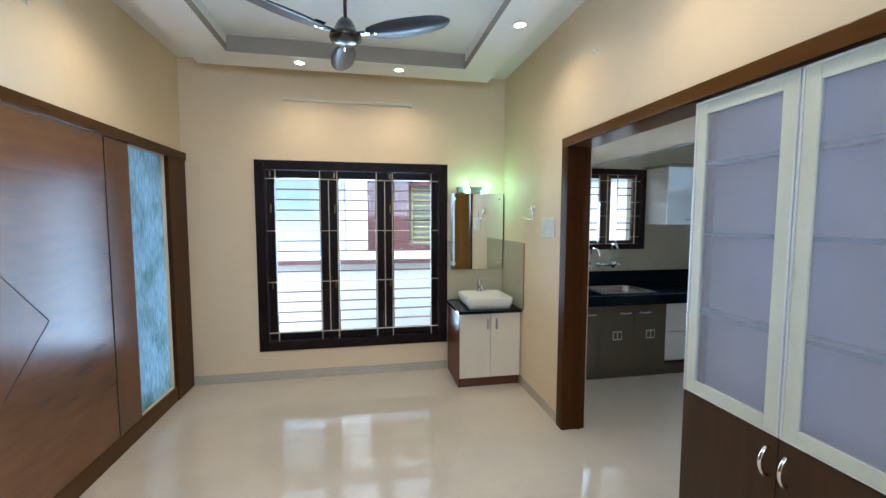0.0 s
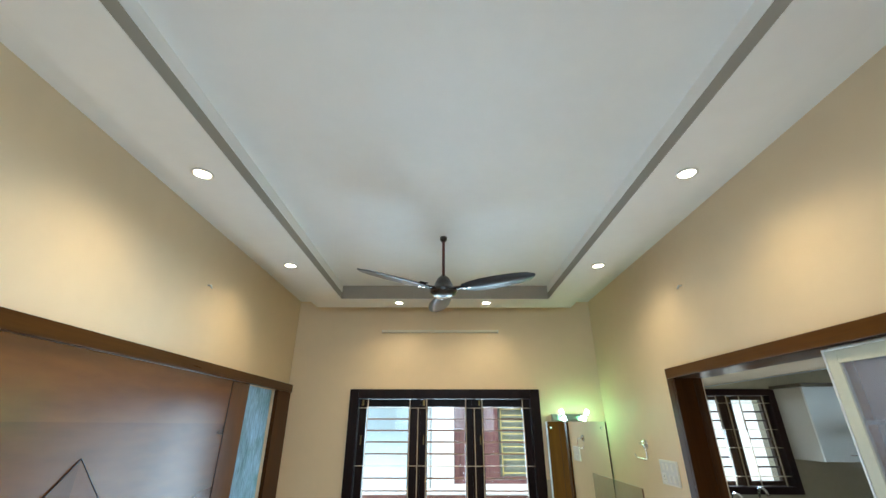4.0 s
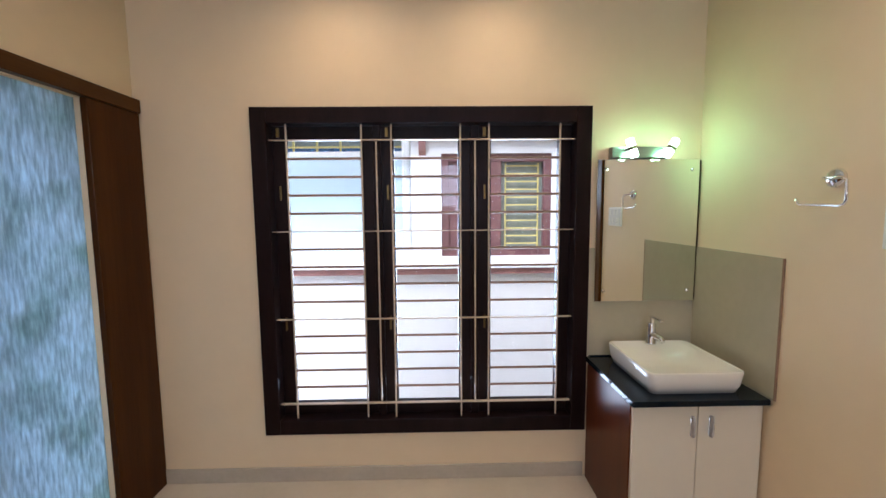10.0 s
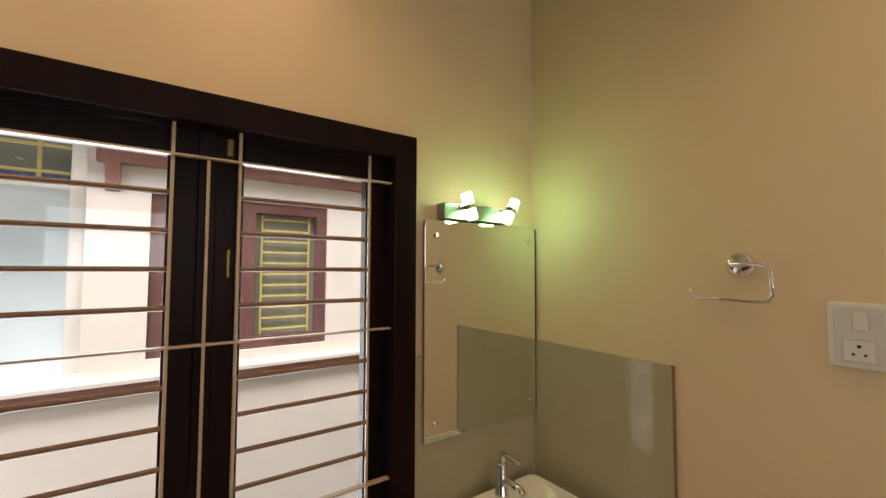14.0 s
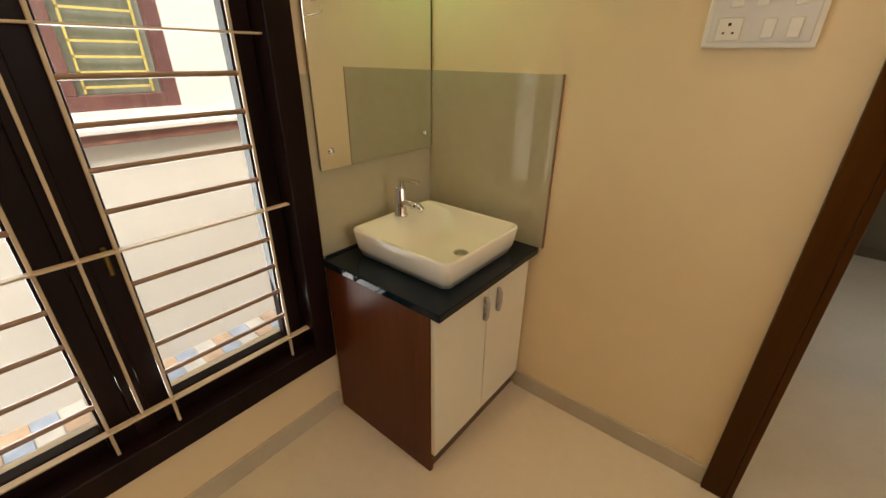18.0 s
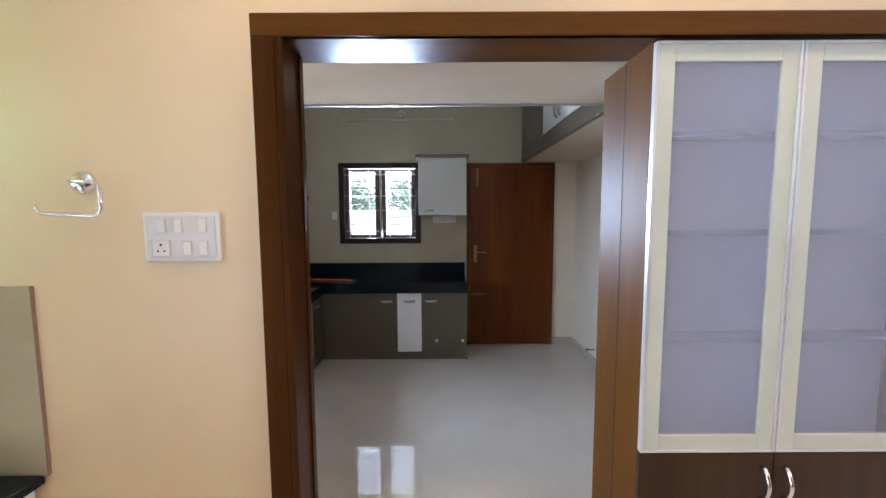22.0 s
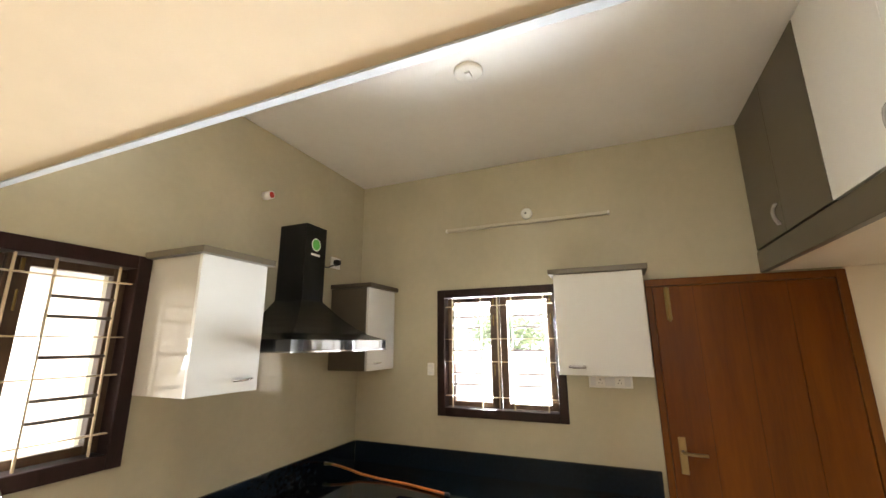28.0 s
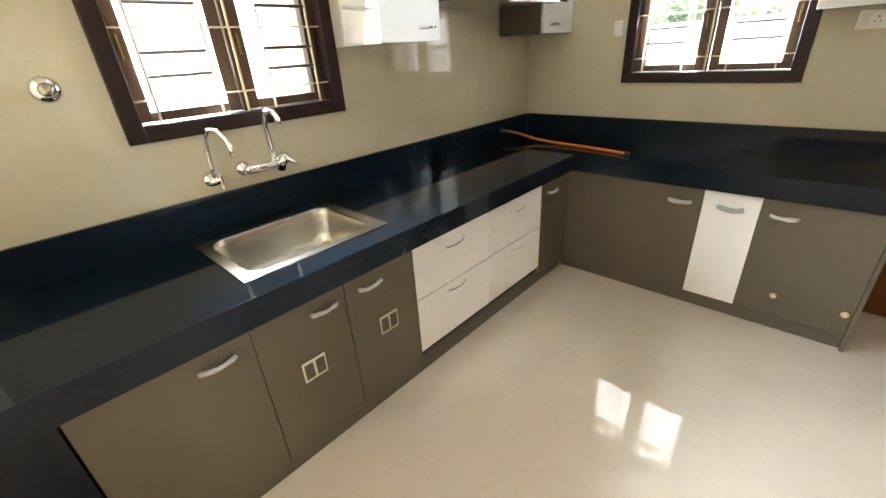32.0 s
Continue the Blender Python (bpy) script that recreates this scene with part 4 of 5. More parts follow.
for k, ang in enumerate((95, 215, 335)):
    n_ = 14
    prof = [(0.15, 0.030, 0.0), (0.20, 0.048, 0.002), (0.30, 0.063, 0.006), (0.42, 0.064, 0.012), (0.54, 0.056, 0.02), (0.62, 0.040, 0.026), (0.655, 0.020, 0.029), (0.665, 0.004, 0.030)]
    rings_ = []
    prof = [(r_ * 0.924, w_ * 1.24, lift * 0.55 - 0.071) for r_, w_, lift in prof]
    for r_, w_, lift in prof:
        rings_.append([(r_, -w_, 2.705 + lift + 0.16 * w_), (r_, -w_ * 0.4, 2.713 + lift + 0.06 * w_), (r_, w_, 2.705 + lift - 0.20 * w_), (r_, w_ * 0.4, 2.701 + lift - 0.05 * w_)])
    bl = part("blade", turned(loft(rings_), Matrix.Translation((FX, FY, 0)) @ pose(0, 0, 0, 0, 0, ang)), BLADE, fan, "satin dark blade with the blue-grey sky reflection in its colour", True)
    arm_ = boxes((0.080, 0.157, -0.021, 0.021, 2.629, 2.641), (0.139, 0.20, -0.033, 0.033, 2.645, 2.651), bevel=0.004)
    part("blade_bracket", turned(arm_, Matrix.Translation((FX, FY, 0)) @ pose(0, 0, 0, 0, 0, ang)), BROWNFAN, bl)
    for sx_ in (0.152, 0.185):
        part("screw", turned(lathe([(0.0, 2.623), (0.008, 2.624), (0.009, 2.6295), (0.0, 2.6295)], sx_, 0, 10), Matrix.Translation((FX, FY, 0)) @ pose(0, 0, 0, 0, 0, ang)), CHROME, bl)
fan.location.z -= 0.02
for hy_, hx_ in ((2.62, XL - 0.02), (2.62, XR)):
    sg = 1 if hx_ < 0 else -1
    hk = thing("wall_hook", (hx_, hy_, 2.62), "tiny white cable stub on the wall", "hook")
    part("stub", tube([(hx_, hy_, 2.62), (hx_ + sg * 0.02, hy_, 2.62), (hx_ + sg * 0.03, hy_, 2.60)], 0.006, 8), PLASTIC, hk, "", True)

# ---- dining: doorway beyond the cabinet ----
dw = thing("door_frame", (XR, 0.05, 0), "dark walnut doorway frame beside the crockery cabinet", "door frame", kind="structure")
part("post", box(1.575, XN + 0.02, 0.385, 0.50, 0, 2.10, bevel=0.004), WALNUT_D, dw)
part("post", box(1.575, XN + 0.02, -0.45, -0.35, 0, 2.10, bevel=0.004), WALNUT_D, dw)
lo_ = thing("wall_cupboard", (XR, 0.1, 2.11), "dark walnut wall cupboard above the doorway", "cupboard")
part("body", boxes((1.548, XR, -0.7, 0.735, 2.102, 2.30), (1.548, XR, 0.635, 0.735, 2.30, 3.0), bevel=0.004), WALNUT_T, lo_)
part("door", box(1.562, XR, -0.7, 0.632, 2.303, 3.0, bevel=0.003), WALNUT_D, lo_)
st_ = thing("staircase", (2.2, 0.1, 0), "dark reddish stone stair treads beyond the doorway", "stairs", kind="structure")
for i_ in range(6):
    part("step", box(1.85 + 0.0, 2.59, 0.30 - 0.26 * (i_ + 1), 0.30 - 0.26 * i_, 0.0, 0.17 * (i_ + 1), bevel=0.004), N_RED, st_)

# ---- kitchen: base units ----
DY, PY = 3.705, 3.738     # door faces and plinth of the sink run
DX, PX2 = 4.532, 4.560    # door faces and plinth of the end run
ZT = 0.838                # granite top


def unit_y(x0, x1, label, fronts, group="base cabinets"):
    """A base unit of the sink run; fronts: (x0, x1, z0, z1, material, kind, handle x, handle z)."""
    u = thing("base_cabinet", ((x0 + x1) / 2, 4.02, 0), label, "cabinet", group)
    part("carcass", boxes((x0, x0 + 0.016, DY + 0.02, 4.34, 0.10, 0.735), (x1 - 0.016, x1, DY + 0.02, 4.34, 0.10, 0.735), (x0 + 0.016, x1 - 0.016, DY + 0.02, 4.34, 0.10, 0.116)), TAUPE_D, u)
    part("plinth", box(x0, x1, PY, PY + 0.016, 0, 0.10), TAUPE, u)
    for a, b, z0, z1, m_, kind_, hx, hz in fronts:
        f = part(kind_, box(a + 0.0015, b - 0.0015, DY, DY + 0.018, z0 + 0.0015, z1 - 0.0015, bevel=0.0015), m_, u)
        if hx is not None:
            if m_ is TAUPE:
                part("handle", wrapped((hx - 0.05, DY, hz), (hx + 0.05, DY, hz), (0, -1, 0)), WRAP, f, "handle in milky plastic wrap", True)
            else:
                part("handle", bow((hx - 0.062, DY, hz - 0.004), (hx + 0.062, DY, hz + 0.004), (0, -1, 0), 0.0055, 0.026), CHROME, f, "chrome bow handle", True)
    return u


unit_y(1.918, 2.385, "taupe laminate base cabinet with one door", ((1.918, 2.385, 0.10, 0.735, TAUPE, "door", 2.272, 0.655),))
ub = unit_y(2.385, 3.098, "taupe laminate sink cabinet with two vented doors", ((2.385, 2.740, 0.10, 0.735, TAUPE, "door", 2.645, 0.655), (2.740, 3.098, 0.10, 0.735, TAUPE, "door", 2.855, 0.655)))
for vx in (2.562, 2.925):
    vent = part("vent", box(vx - 0.048, vx + 0.048, DY - 0.004, DY, 0.392, 0.478, bevel=0.0015), ALU, ub, "small aluminium louvre vent")
    for sx_ in (-0.023, 0.023):
        part("louvre_panel", box(vx + sx_ - 0.018, vx + sx_ + 0.018, DY - 0.005, DY - 0.0042, 0.402, 0.468), TAUPE_D, vent)
        for k in range(5):
            part("louvre", box(vx + sx_ - 0.017, vx + sx_ + 0.017, DY - 0.0085, DY - 0.005, 0.405 + 0.0125 * k, 0.411 + 0.0125 * k), TAUPE, vent)
for xa, xb in ((3.098, 3.640), (3.640, 4.178)):
    xm = (xa + xb) / 2
    unit_y(xa, xb, "white gloss base cabinet with two drawers", ((xa, xb, 0.445, 0.735, GLOSSW, "drawer_front", xm, 0.645), (xa, xb, 0.150, 0.442, GLOSSW, "drawer_front", xm, 0.408)))
unit_y(4.178, 4.53, "taupe laminate corner cabinet", ((4.178, 4.53, 0.10, 0.735, TAUPE, "door", 4.305, 0.640),))


def unit_x(y0, y1, label, m_, hy):
    u = thing("base_cabinet", (4.79, (y0 + y1) / 2, 0), label, "cabinet", "base cabinets")
    part("carcass", boxes((DX + 0.02, 5.02, y0, y0 + 0.016, 0.10, 0.735), (DX + 0.02, 5.02, y1 - 0.016, y1, 0.10, 0.735), (DX + 0.02, 5.02, y0 + 0.016, y1 - 0.016, 0.10, 0.116)), TAUPE_D, u)
    part("plinth", box(PX2, PX2 + 0.016, y0, y1, 0, 0.10), TAUPE, u)
    f = part("door", box(DX, DX + 0.018, y0 + 0.0015, y1 - 0.0015, 0.0915, 0.735, bevel=0.0015), m_, u)
    part("handle", wrapped((DX, hy - 0.05, 0.638), (DX, hy + 0.05, 0.638), (-1, 0, 0), 0.0105), WRAP, f, "handle in milky plastic wrap", True)
    return u, f


unit_x(2.926, 3.735, "taupe laminate corner base cabinet", TAUPE, 3.035)
unit_x(2.669, 2.926, "narrow white gloss pull-out cabinet", GLOSSW, 2.797)
u3, f3 = unit_x(2.205, 2.669, "taupe laminate base cabinet beside the back door", TAUPE, 2.57)
part("end_panel", box(DX, 5.03, 2.187, 2.204, 0.0, 0.735), TAUPE, u3)
KNOB = mat("amber_wrapped_knob", (0.72, 0.55, 0.34), 0.25, var=0.1, scale=40, bump=0.4, bscale=60)
for ky, kz in ((2.513, 0.212), (2.235, 0.21)):
    part("knob", turned(lathe([(0.0, 0.020), (0.013, 0.018), (0.017, 0.010), (0.014, 0.003), (0.006, 0.0), (0.0, 0.0)], 0, 0, 14), pose(DX, ky, kz, 0, -90)), KNOB, f3, "small wrapped knob", True)

# ---- kitchen: granite worktop and sink ----
ct = thing("countertop", (3.4, 4.0, 0.735), "polished black granite L-shaped kitchen worktop", "countertop")
part("slab", holed(2, (1.777, 5.02, 3.652, 4.34), (2.465, 3.01, 3.80, 4.21), ZT - 0.02, ZT), GRANITE, ct)
part("slab", box(4.496, 5.02, 2.187, 3.652, ZT - 0.02, ZT), GRANITE, ct)
part("apron", box(1.777, 4.496, 3.652, 3.704, 0.742, ZT - 0.02), GRANITE, ct)
part("apron", box(4.496, 4.531, 2.187, 3.704, 0.728, ZT - 0.02), GRANITE, ct)
part("upstand", box(1.777, 5.022, 4.34, YS, ZT - 0.02, 0.983, bevel=0.002), GRANITE, ct)
part("upstand", box(5.02, XK, 2.187, 4.34, ZT - 0.02, 0.983, bevel=0.002), GRANITE, ct)
part("leg", box(1.777, 1.914, 3.696, 4.34, 0, 0.742), GRANITE, ct, "black granite end leg")

sk = thing("kitchen_sink", (2.737, 4.003, ZT), "stainless steel inset kitchen sink", "sink")


def sring(w, h, r, z, cx=2.737, cy=4.003):
    return [(x, y, z) for x, y in rounded(cx, cy, w, h, r)]


part("rim", loft([sring(0.606, 0.474, 0.006, ZT + 0.0005), sring(0.606, 0.474, 0.006, ZT + 0.003), sring(0.524, 0.396, 0.07, ZT + 0.003), sring(0.520, 0.392, 0.07, ZT + 0.0005)], False, False), STEEL, sk, "flat brushed steel rim")
part("bowl", loft([sring(0.524, 0.396, 0.07, ZT + 0.003), sring(0.515, 0.387, 0.07, ZT - 0.004), sring(0.508, 0.380, 0.07, ZT - 0.02), sring(0.497, 0.369, 0.07, ZT - 0.10), sring(0.485, 0.357, 0.075, ZT - 0.14), sring(0.46, 0.335, 0.08, ZT - 0.162), sring(0.41, 0.285, 0.08, ZT - 0.174), sring(0.34, 0.22, 0.07, ZT - 0.178), sring(0.08, 0.08, 0.036, ZT - 0.185)], cap0=False), STEEL, sk, "", True)
part("drain", lathe([(0.0, ZT - 0.18), (0.03, ZT - 0.18), (0.042, ZT - 0.178), (0.045, ZT - 0.182), (0.0, ZT - 0.184)], 2.737, 4.003), CHROME, sk, "", True)

# ---- kitchen: taps and fittings on the tiles ----


def rose(x, z, r=0.03, y=YS):
    return turned(lathe([(0.0, 0.0), (r, 0.0), (r * 0.95, 0.008), (r * 0.6, 0.02), (0.0, 0.022)], 0, 0), pose(x, y, z, 90))


t1 = thing("swan_neck_tap", (2.61, YS, 1.05), "chrome swan-neck filter tap", "tap")
part("flange", rose(2.605, 1.045, 0.032), CHROME, t1, "", True)
part("body", tube([(2.605, YS - 0.01, 1.045), (2.605, YS - 0.06, 1.045)], 0.016, 12), CHROME, t1, "", True)
part("neck", tube([(2.605, YS - 0.05, 1.05), (2.605, YS - 0.055, 1.10), (2.607, YS - 0.06, 1.17), (2.612, YS - 0.075, 1.225), (2.622, YS - 0.10, 1.25), (2.640, YS - 0.13, 1.245), (2.655, YS - 0.15, 1.215), (2.662, YS - 0.155, 1.175), (2.662, YS - 0.155, 1.15)], 0.0095, 12), CHROME, t1, "", True)
part("lever", boxes((2.617, 2.629, YS - 0.075, YS - 0.05, 1.01, 1.075), bevel=0.004), CHROME, t1)
t2 = thing("wall_mixer", (2.83, YS, 1.06), "chrome wall-mounted sink mixer with swivel spout", "tap")
for fx in (2.745, 2.925):
    part("flange", rose(fx, 1.06, 0.033), CHROME, t2, "", True)
part("body", tube([(2.735, YS - 0.045, 1.06), (2.745, YS - 0.05, 1.06), (2.80, YS - 0.055, 1.06), (2.87, YS - 0.055, 1.06), (2.935, YS - 0.045, 1.06)], [0.014, 0.02, 0.017, 0.02, 0.014], 12), CHROME, t2, "", True)
part("cartridge", tube([(2.885, YS - 0.055, 1.035), (2.905, YS - 0.09, 1.10)], [0.022, 0.018], 14), CHROME, t2, "", True)
part("lever", tube([(2.90, YS - 0.085, 1.09), (2.935, YS - 0.13, 1.055)], 0.008, 8), CHROME, t2, "", True)
part("spout", tube([(2.865, YS - 0.055, 1.06), (2.862, YS - 0.06, 1.13), (2.855, YS - 0.07, 1.22), (2.853, YS - 0.085, 1.27), (2.858, YS - 0.11, 1.292), (2.868, YS - 0.14, 1.285), (2.874, YS - 0.155, 1.262), (2.875, YS - 0.158, 1.235)], 0.0115, 12), CHROME, t2, "", True)
vv = thing("stop_valve", (2.224, YS, 1.432), "round chrome concealed stop valve", "valve")
part("flange", rose(2.224, 1.432, 0.042), CHROME, vv, "", True)
part("knob", turned(lathe([(0.0, 0.045), (0.018, 0.044), (0.022, 0.03), (0.020, 0.015), (0.0, 0.015)], 0, 0), pose(2.224, YS, 1.432, 90)), STEEL, vv, "", True)
gh = thing("gas_hose", (4.65, 3.85, ZT), "orange rubber gas hose lying on the worktop", "hose")
part("nozzle", tube([(4.66, 4.342, 0.905), (4.665, 4.31, 0.905), (4.67, 4.27, 0.905)], [0.012, 0.009, 0.008], 10), BRASS, gh, "brass gas nozzle", True)
part("tube", tube([(4.668, 4.285, 0.905), (4.675, 4.20, 0.893), (4.685, 4.05, 0.862), (4.68, 3.90, 0.851), (4.66, 3.70, 0.849), (4.625, 3.52, 0.849), (4.592, 3.385, 0.849)], 0.008, 12), ORANGE, gh, "", True)
part("hose_end", tube([(4.594, 3.392, 0.849), (4.588, 3.365, 0.849)], 0.011, 12), RUBBER, gh, "", True)

# ---- kitchen: wall units, hood ----
c1 = thing("wall_cabinet", (3.47, 4.18, 1.51), "white gloss wall cabinet with taupe cornice", "cabinet", "wall cabinets")
part("carcass", box(3.304, 3.648, 4.005, 4.352, 1.512, 2.118, bevel=0.001), SIDEPANEL, c1, "glossy greige side panels")
f1 = part("door", box(3.295, 3.656, 3.985, 4.004, 1.514, 2.118, bevel=0.002), GLOSSU, c1)
part("handle", bow((3.515, 3.985, 1.566), (3.615, 3.985, 1.570), (0, -1, 0), 0.0055, 0.026), CHROME, f1, "chrome bow handle", True)
part("cornice", box(3.272, 3.68, 3.955, 4.352, 2.119, 2.150, bevel=0.003), TAUPE, c1, "taupe cornice board")
c2 = thing("wall_cabinet", (4.84, 4.19, 1.535), "white-fronted wall cabinet with taupe side in the corner", "cabinet", "wall cabinets")
part("carcass", box(4.645, 5.030, 4.035, 4.352, 1.535, 2.135, bevel=0.001), TAUPE_D, c2)
f2 = part("door", box(4.648, 5.028, 4.015, 4.034, 1.535, 2.135, bevel=0.002), GLOSSU, c2)
part("handle", bow((4.735, 4.015, 1.585), (4.83, 4.015, 1.589), (0, -1, 0), 0.0055, 0.024), CHROME, f2, "chrome bow handle", True)
part("cornice", box(4.625, 5.035, 3.985, 4.352, 2.136, 2.168, bevel=0.003), TAUPE_D, c2, "taupe cornice board")
c3 = thing("wall_cabinet", (4.90, 2.44, 1.535), "white gloss wall cabinet beside the kitchen window", "cabinet", "wall cabinets")
part("carcass", box(4.782, 5.032, 2.188, 2.700, 1.538, 2.150, bevel=0.001), GLOSSU, c3)
f4 = part("door", box(4.762, 4.781, 2.185, 2.703, 1.536, 2.150, bevel=0.002), GLOSSU, c3)
part("handle", wrapped((4.762, 2.555, 1.585), (4.762, 2.635, 1.585), (-1, 0, 0), 0.009, 0.02), WRAP, f4, "handle in milky plastic wrap", True)
part("cornice", box(4.735, 5.032, 2.155, 2.732, 2.151, 2.184, bevel=0.003), TAUPE, c3, "taupe cornice board")

ho = thing("cooker_hood", (4.18, 4.2, 1.69), "black pyramid cooker hood with mirror-black front lip", "cooker hood")
HX0, HX1, HY0 = 3.706, 4.612, 3.845
cx0, cx1, cy0 = 4.085, 4.282, 4.135


def quad(x0, x1, y0, y1, z):
    return [(x0, y0, z), (x1, y0, z), (x1, y1, z), (x0, y1, z)]


hood_rings = []
for i in range(8):
    f_ = i / 7
    e_ = f_ ** 0.62
    hood_rings.append(quad(HX0 + (cx0 - HX0) * e_, HX1 + (cx1 - HX1) * e_, HY0 + (cy0 - HY0) * e_, YS - 0.004, 1.752 + 0.245 * f_))
part("canopy", loft(hood_rings), BLACK, ho, "satin black canopy")
part("lip", box(HX0, HX1, HY0 - 0.004, YS - 0.004, 1.692, 1.751, bevel=0.002), BLACKGLASS, ho, "mirror-black glass lip")
part("filter", boxes((HX0 + 0.05, 4.175, HY0 + 0.05, 4.30, 1.684, 1.692), (4.185, HX1 - 0.05, HY0 + 0.05, 4.30, 1.684, 1.692), bevel=0.002), STEEL, ho, "steel mesh filter")
part("rail", box(HX0, HX1, HY0 - 0.006, HY0 + 0.012, 1.684, 1.692, bevel=0.001), CHROME, ho)
part("chimney", box(cx0, cx1, cy0, YS - 0.004, 1.995, 2.493, bevel=0.002), BLACK, ho, "satin black chimney")
badge = part("badge", turned(lathe([(0.0, 0.001), (0.038, 0.001), (0.038, 0.0), (0.0, 0.0)], 0, 0, 24), pose(4.182, cy0 - 0.0005, 2.365, 90)), GREEN, ho, "round green badge")
part("badge_ring", turned(loft([[(r * math.cos(2 * math.pi * k / 24), r * math.sin(2 * math.pi * k / 24), z) for k in range(24)] for r, z in ((0.036, 0.0012), (0.043, 0.0012), (0.043, 0.0), (0.036, 0.0))], False, False), pose(4.182, cy0 - 0.0006, 2.365, 90)), PLASTIC, badge)
part("caption_bar", box(4.140, 4.225, cy0 - 0.0015, cy0 - 0.0005, 2.290, 2.304), PLASTIC, ho, "small unreadable white caption bar")
cord = part("power_cord", tube([(cx1 - 0.01, 4.25, 2.40), (cx1 + 0.05, 4.30, 2.33), (cx1 + 0.15, 4.33, 2.285), (cx1 + 0.27, 4.33, 2.29), (4.645, 4.325, 2.33)], 0.0055, 8), RUBBER, ho, "black power cord", True)
part("plug", tube([(4.66, YS - 0.015, 2.346), (4.66, YS - 0.055, 2.346)], [0.026, 0.02], 12), RUBBER, cord, "black plug", True)
switchboard("power_socket", (4.67, YS, 2.346), 0, 0.11, 0.088, "y-", "white power socket beside the hood", (), ())
switchboard("double_socket", (XK, 2.424, 1.483), 0, 0.262, 0.080, "x-", "white double socket below the wall cabinet", ((-0.055, 0), (0.06, 0)), ())
switchboard("small_switch", (XK, 3.69, 1.535), 0, 0.055, 0.09, "x-", "small white switch beside the window", (), ((0, 0),))
nb = switchboard("wrapped_switchboard", (2.527, 1.46, 1.095), 0, 0.046, 0.21, "y+", "white switch plate still in plastic wrap", (), ((0, 0.05), (0, -0.03)))
wr_ = box(2.497, 2.555, 1.462, 1.484, 0.975, 1.215)
bmesh.ops.subdivide_edges(wr_, edges=wr_.edges[:], cuts=5, use_grid_fill=True)
for v in wr_.verts:
    v.co += Vector(noise.noise_vector(v.co * 38)) * 0.005
part("wrap", wr_, WRAP, nb, "crumpled milky plastic", True)
pv = thing("pipe_stub", (3.93, YS, 2.655), "white pipe stub with a dark mouth in the wall", "pipe")
part("pipe", tube([(3.93, YS, 2.655), (3.93, YS - 0.06, 2.655)], 0.026, 16), PLASTIC, pv, "", True)
part("mouth", tube([(3.93, YS - 0.0605, 2.655), (3.93, YS - 0.062, 2.655)], 0.020, 16), RED, pv, "dark red cap")
lh = thing("lamp_holder", (XK, 2.90, 2.672), "round white lamp holder on the wall", "lamp holder")
part("base", turned(lathe([(0.0, 0.0), (0.042, 0.0), (0.042, 0.014), (0.03, 0.024), (0.0, 0.026)], 0, 0), pose(XK, 2.90, 2.672, 0, -90)), PLASTIC, lh, "", True)
part("terminal", turned(lathe([(0.0, 0.026), (0.008, 0.026), (0.008, 0.0275), (0.0, 0.0275)], 0, 0, 10), pose(XK, 2.905, 2.672, 0, -90)), RUBBER, lh)
cl_ = thing("ceiling_rose", (3.86, 2.94, ZC), "round white ceiling rose without a lamp", "ceiling rose")
part("plate", lathe([(0.0, ZC + 0.004), (0.075, ZC + 0.004), (0.075, ZC - 0.008), (0.065, ZC - 0.014), (0.0, ZC - 0.016)], 3.86, 2.94), PLASTIC, cl_, "", True)
part("cap", boxes((3.835, 3.885, 2.925, 2.955, ZC - 0.028, ZC - 0.014), bevel=0.004), PLASTIC, cl_)

# ---- kitchen: loft cupboards ----
for x0, x1, m_, lab, handles, tags in ((4.08, 5.036, TAUPE, "taupe loft cupboard in the far corner", (4.605,), ()),
                                      (3.083, 4.077, GLOSSW, "white gloss two-door loft cupboard", (3.540, 3.620), (3.540,)),
                                      (2.16, 3.08, TAUPE, "taupe loft cupboard over the entrance", (3.036,), (3.036,))):
    lc = thing("loft_cupboard", ((x0 + x1) / 2, 1.2, 2.235), lab, "cupboard", "loft cupboards")
    part("carcass", boxes((x0, x0 + 0.016, 0.91, 1.514, 2.237, 3.09), (x1 - 0.016, x1, 0.91, 1.514, 2.237, 3.09)), TAUPE_D, lc)
    xm = (x0 + x1) / 2
    for a, b in ((x0, xm), (xm, x1)):
        d_ = part("door", box(a + 0.0015, b - 0.0015, 1.516, 1.535, 2.260, 3.094, bevel=0.0015), m_, lc)
        for hx in handles:
            if a < hx < b:
                h_ = part("handle", wrapped((hx, 1.535, 2.315), (hx, 1.535, 2.415), (0, 1, 0), 0.0085, 0.026), WRAP, d_, "handle in milky plastic wrap", True)
                if hx in tags:
                    part("tag", box(hx - 0.006, hx + 0.006, 1.566, 1.572, 2.372, 2.388), RED, d_, "red tag")
fb = thing("loft_fascia", (3.6, 1.52, 2.13), "long taupe fascia board under the loft cupboards", "fascia", kind="structure")
part("board", box(2.16, 5.036, 1.502, 1.538, 2.128, 2.248, bevel=0.002), TAUPE, fb)

